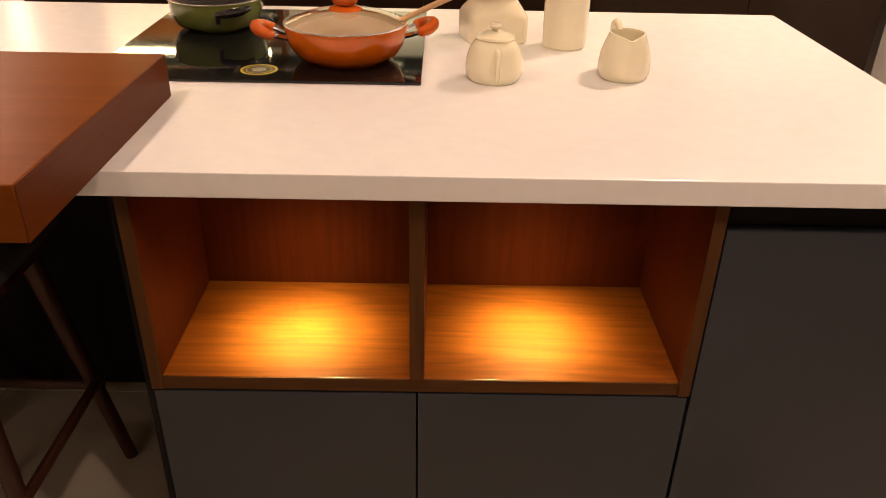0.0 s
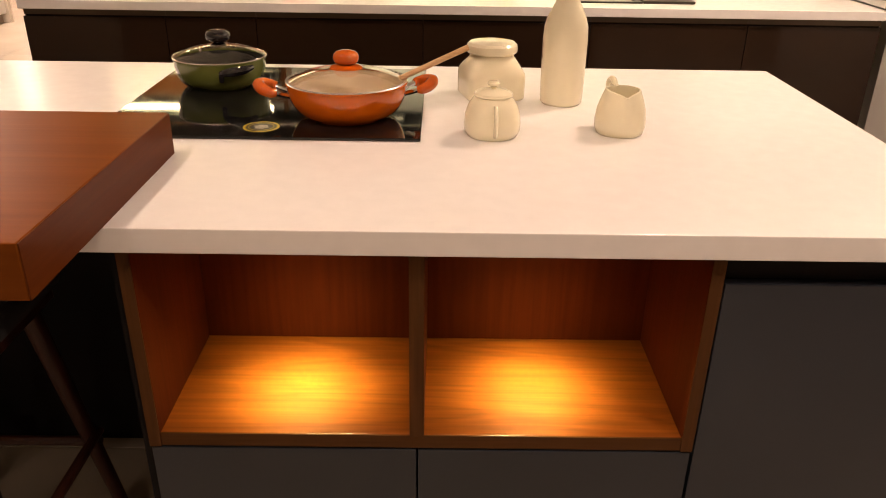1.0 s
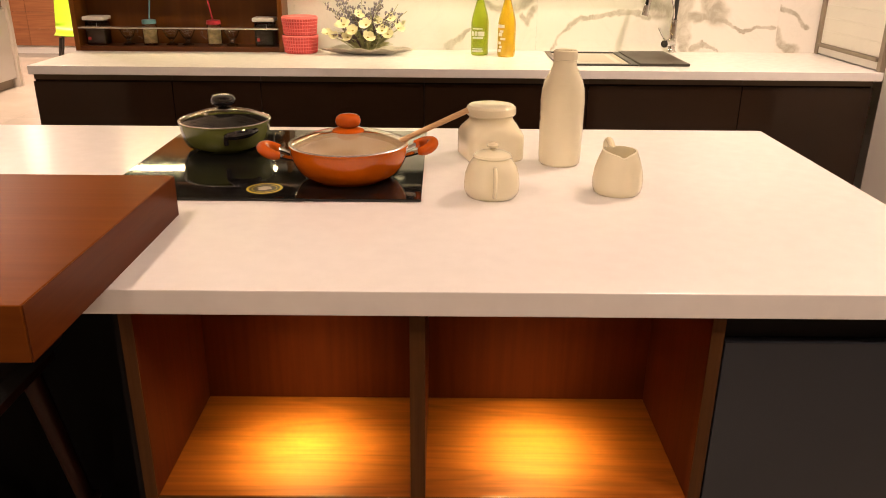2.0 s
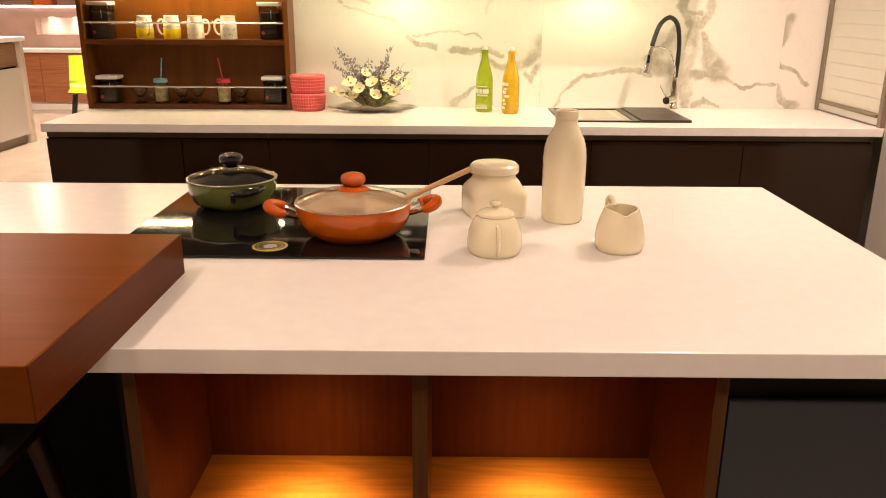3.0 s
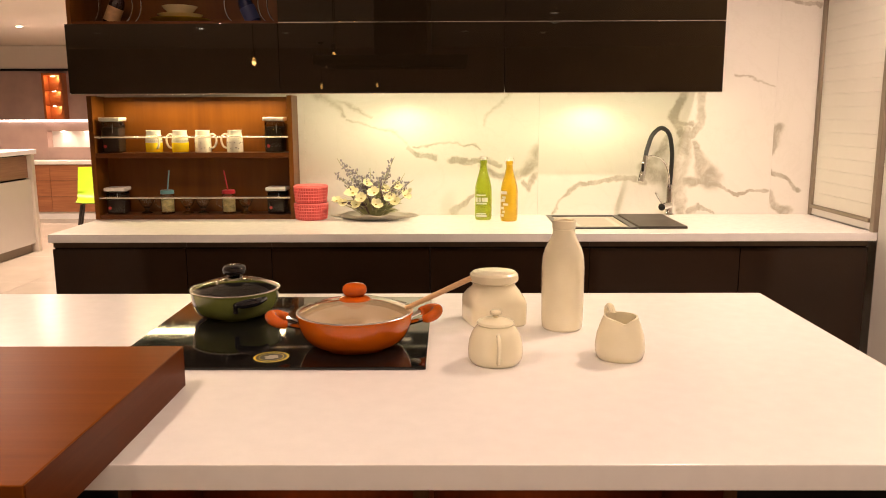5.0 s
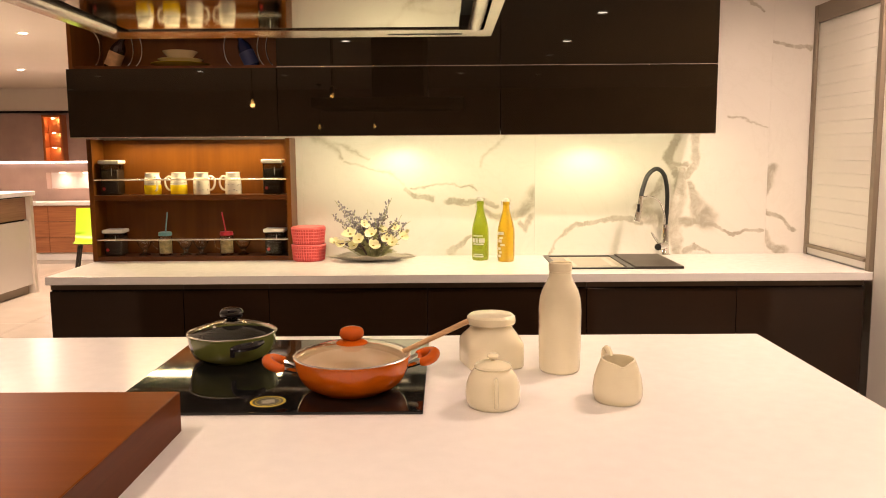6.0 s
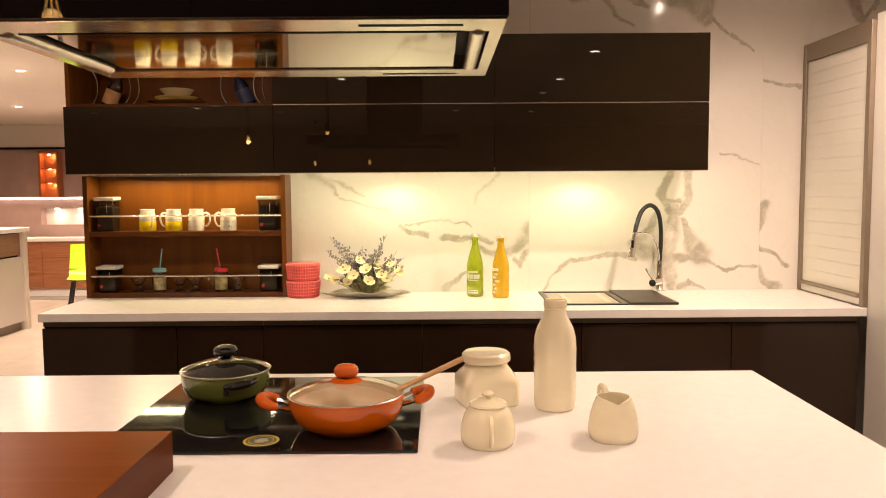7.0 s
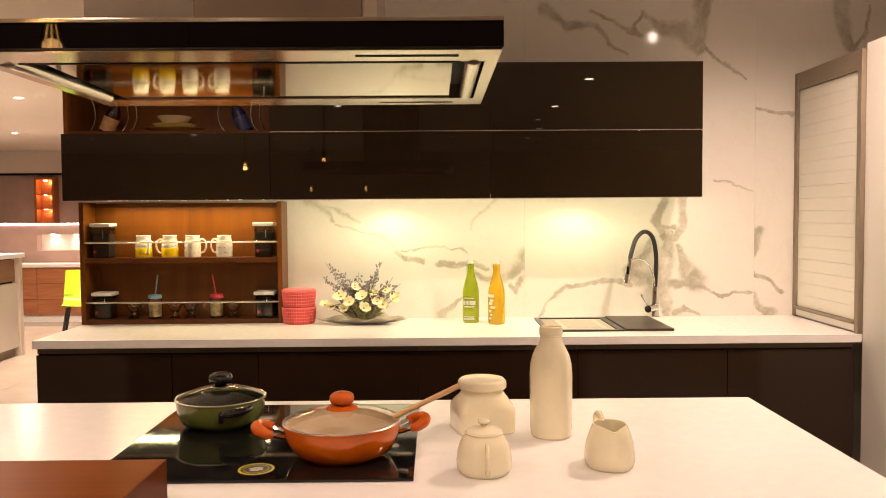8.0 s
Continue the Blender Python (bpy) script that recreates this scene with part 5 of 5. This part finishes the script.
def pendant(x, y, z):
    p = thing("pendant_lamp", (x, y, z), "bare filament bulb pendant on a dark cord, lit", "pendant lamp", "pendant lamps")
    part("cord", tube([(0, 0, 0.10), (0, 0, CEIL - z - 0.02)], 0.0025, 6), BLACKPLASTIC, p)
    part("ceiling_cap", lathe([(0, -0.03), (0.04, -0.026), (0.05, 0.0), (0, 0)], 24, None, (0, 0, CEIL - z)), CAP, p)
    part("socket", lathe([(0, 0.105), (0.012, 0.104), (0.018, 0.095), (0.018, 0.055), (0, 0.055)], 20), CAP, p)
    b = part("bulb", lathe([(0.014, 0.055), (0.015, 0.045), (0.022, 0.020), (0.026, -0.006), (0.022, -0.026), (0.012, -0.037), (0, -0.040)], 24), BULB, p, "amber glass bulb")
    for k in range(6):
        a = k * math.pi / 3
        part("filament", tube([(0.006 * math.cos(a), 0.006 * math.sin(a), 0.038), (0.013 * math.cos(a), 0.013 * math.sin(a), -0.022)], 0.0009, 5), FILAMENT, b)
    b.visible_shadow = False


for q in PENDANTS:
    pendant(*q)

# ---- the showroom beyond ----
FARWOOD = wood("orange_brown_panel", (0.22, 0.075, 0.030), (0.42, 0.17, 0.07), 0, 0.4, 0.1, 0.5)
DRAWERWOOD = wood("pale_brown_drawer_wood", (0.26, 0.135, 0.080), (0.42, 0.24, 0.15), 1, 0.4, 0.1, 0.5)
LIME = paint("lime_plastic", (0.36, 0.58, 0.02), 0.35, vary=0.04)
DARKLEG = paint("dark_chair_leg", (0.02, 0.015, 0.012), 0.4)
COPPER = paint("copper_panel", (0.50, 0.16, 0.05), 0.35, 0.4, 0.1)
fc = thing("reception_counter", (-5.4, 9.6, 0), "long counter with wood panels, mauve upstand and a light strip", "counter")
part("plinth", box((-8.2, 9.43, 0), (-2.4, 9.9, 0.10)), WHITELAC, fc, world=True)
rows = [(0.102, 0.31), (0.313, 0.52), (0.523, 0.735)]
xs = [-8.2 + 0.725 * k for k in range(9)]
for k, (a, b) in enumerate(zip(xs, xs[1:])):
    for z0, z1 in rows:
        part("wood_panel", box((a + 0.002, 9.40, z0), (b - 0.002, 9.42, z1), 0.002), FARWOOD, fc, world=True)
part("core", box((-8.2, 9.421, 0.10), (-2.4, 9.9, 0.738)), CHARCOAL, fc, world=True)
part("top", box((-8.2, 9.36, 0.74), (-2.4, 9.95, 0.785), 0.003), WHITELAC, fc, world=True)
part("upstand", box((-8.2, 9.72, 0.785), (-5.45, 9.90, 1.30)), MAUVE, fc, world=True)
part("upstand", box((-5.449, 9.72, 0.785), (-2.4, 9.90, 0.95)), MAUVE, fc, world=True)
part("upstand", box((-5.449, 9.72, 1.17), (-2.4, 9.90, 1.30)), MAUVE, fc, world=True)
part("niche_back", box((-5.449, 9.86, 0.951), (-2.4, 9.90, 1.169)), WHITELAC, fc, world=True)
part("light_strip", box((-8.2, 9.70, 1.301), (-2.4, 9.74, 1.325)), glow("lit_white_strip", (1.0, 0.90, 0.82), 5), fc, "lit white strip", world=True)
for x in (-5.25, -4.93, -4.6):
    s = thing("niche_light", (x, 9.78, 1.168), "small lit spot in the counter niche", "spotlight", "counter niche lights")
    part("lens", lathe([(0, -0.003), (0.03, -0.003), (0.034, 0.0)], 16), GLOWWARM, s)
    lamp("niche_light_lamp", "SPOT", pose(x, 9.78, 1.155), 3, WARM, spot_size=radians(140), spot_blend=0.8, shadow_soft_size=0.03)
cn = thing("copper_display_niche", (-7.0, 13.2, 1.29), "tall copper-lined wall niche with small lamps", "niche")
for lo, hi in (((-7.20, 13.12, 1.27), (-7.16, 13.298, 2.12)), ((-6.88, 13.12, 1.27), (-6.84, 13.298, 2.12)), ((-7.16, 13.12, 2.08), (-6.88, 13.298, 2.12)), ((-7.16, 13.12, 1.27), (-6.88, 13.298, 1.30))):
    part("frame", box(lo, hi), COPPER, cn, world=True)
part("back", box((-7.16, 13.28, 1.30), (-6.88, 13.298, 2.08)), COPPER, cn, world=True)
for z in (1.56, 1.82):
    part("shelf", box((-7.16, 13.14, z - 0.015), (-6.88, 13.279, z)), COPPER, cn, world=True)
for z in (1.56, 1.82, 2.08):
    lamp("copper_niche_lamp", "POINT", pose(-7.02, 13.16, z - 0.05), 1.2, (1, 0.6, 0.25), shadow_soft_size=0.02)
    part("lamp_lens", disc((-7.02, 13.18, z - 0.022), 0.03, 0.006, 16), GLOWWARM, cn, world=True)
wu = thing("white_island_unit", (-5.0, 5.4, 0), "white island unit with wood drawers band and pale end panel", "cabinet")
part("plinth", box((-5.6, 3.9, 0), (-4.20, 6.88, 0.09)), TAUPE, wu, world=True)
ys = [3.9, 4.65, 5.4, 6.15, 6.90]
for a, b in zip(ys, ys[1:]):
    part("door", box((-4.19, a + 0.002, 0.09), (-4.165, b - 0.002, 0.75), 0.002), WHITELAC, wu, world=True)
    part("drawer_front", box((-4.21, a + 0.002, 0.765), (-4.185, b - 0.002, 0.985), 0.002), DRAWERWOOD, wu, world=True)
part("body", box((-5.6, 3.9, 0.09), (-4.211, 6.90, 0.99)), CHARCOAL, wu, world=True)
part("end_panel", box((-5.6, 6.902, 0), (-4.14, 6.96, 1.0), 0.002), PLASTER, wu, world=True)
part("top", box((-5.62, 3.88, 1.001), (-4.12, 6.98, 1.045), 0.003), QUARTZ, wu, world=True)


wu.location.x = -5.06


def shell_chair(x, y, turn):
    c = thing("shell_chair", (x, y, 0), "lime green plastic shell chair with dark legs", "chair")
    c.rotation_euler = (0, 0, radians(turn))
    bm = bmesh.new()
    rows = []
    path = [(-0.22, 0.43), (-0.10, 0.42), (0.04, 0.42), (0.15, 0.44), (0.20, 0.52), (0.225, 0.62), (0.245, 0.72), (0.255, 0.80)]
    for y0, z0 in smooth_line([(0, a, b) for a, b in path], 4) and [(q.y, q.z) for q in smooth_line([(0, a, b) for a, b in path], 4)]:
        row = []
        for j in range(9):
            v = -1 + j / 4
            row.append((0.215 * v * (1 - 0.10 * max(0, z0 - 0.5) / 0.3), y0 - 0.02 * v * v * (1 if z0 > 0.5 else 0), z0 + (0.02 * v * v if z0 < 0.5 else 0)))
        rows.append(row)
    for off in (0, 0.008):
        vs = [[bm.verts.new((a, b - off, c2 + off)) for a, b, c2 in r] for r in rows]
        for r0, r1 in zip(vs, vs[1:]):
            for j in range(8):
                bm.faces.new((r0[j], r0[j + 1], r1[j + 1], r1[j]))
    part("shell", bm, LIME, c, smooth=1.2)
    for a in (-1, 1):
        for b in (-1, 1):
            part("leg", tube([(a * 0.15, b * 0.13 - 0.02, 0.42), (a * 0.22, b * 0.21 - 0.02, 0.0)], 0.016, 10, None, lambda f: 1.1 - 0.3 * f), DARKLEG, c)


shell_chair(-3.90, 7.66, 20)

# ---- floor tiles ----
floor = bpy.data.objects["floor"]
W2 = 1.2
cols, rws = int((R - L) / W2) + 1, int((FAR - BACK) / W2) + 1
tile_mesh = finish(box((0.0015, 0.0015, -0.0039), (W2 - 0.0015, W2 - 0.0015, 0.0), 0.001, segments=1), "floor_tile", TILE)
for i in range(cols):
    for j in range(rws):
        if L + (i + 1) * W2 <= R + 0.01 and BACK + (j + 1) * W2 <= FAR + 0.01:
            tl = new("floor_tile", tile_mesh)
            tl.parent = floor
            tl.location = (L + i * W2, BACK + j * W2, 0)
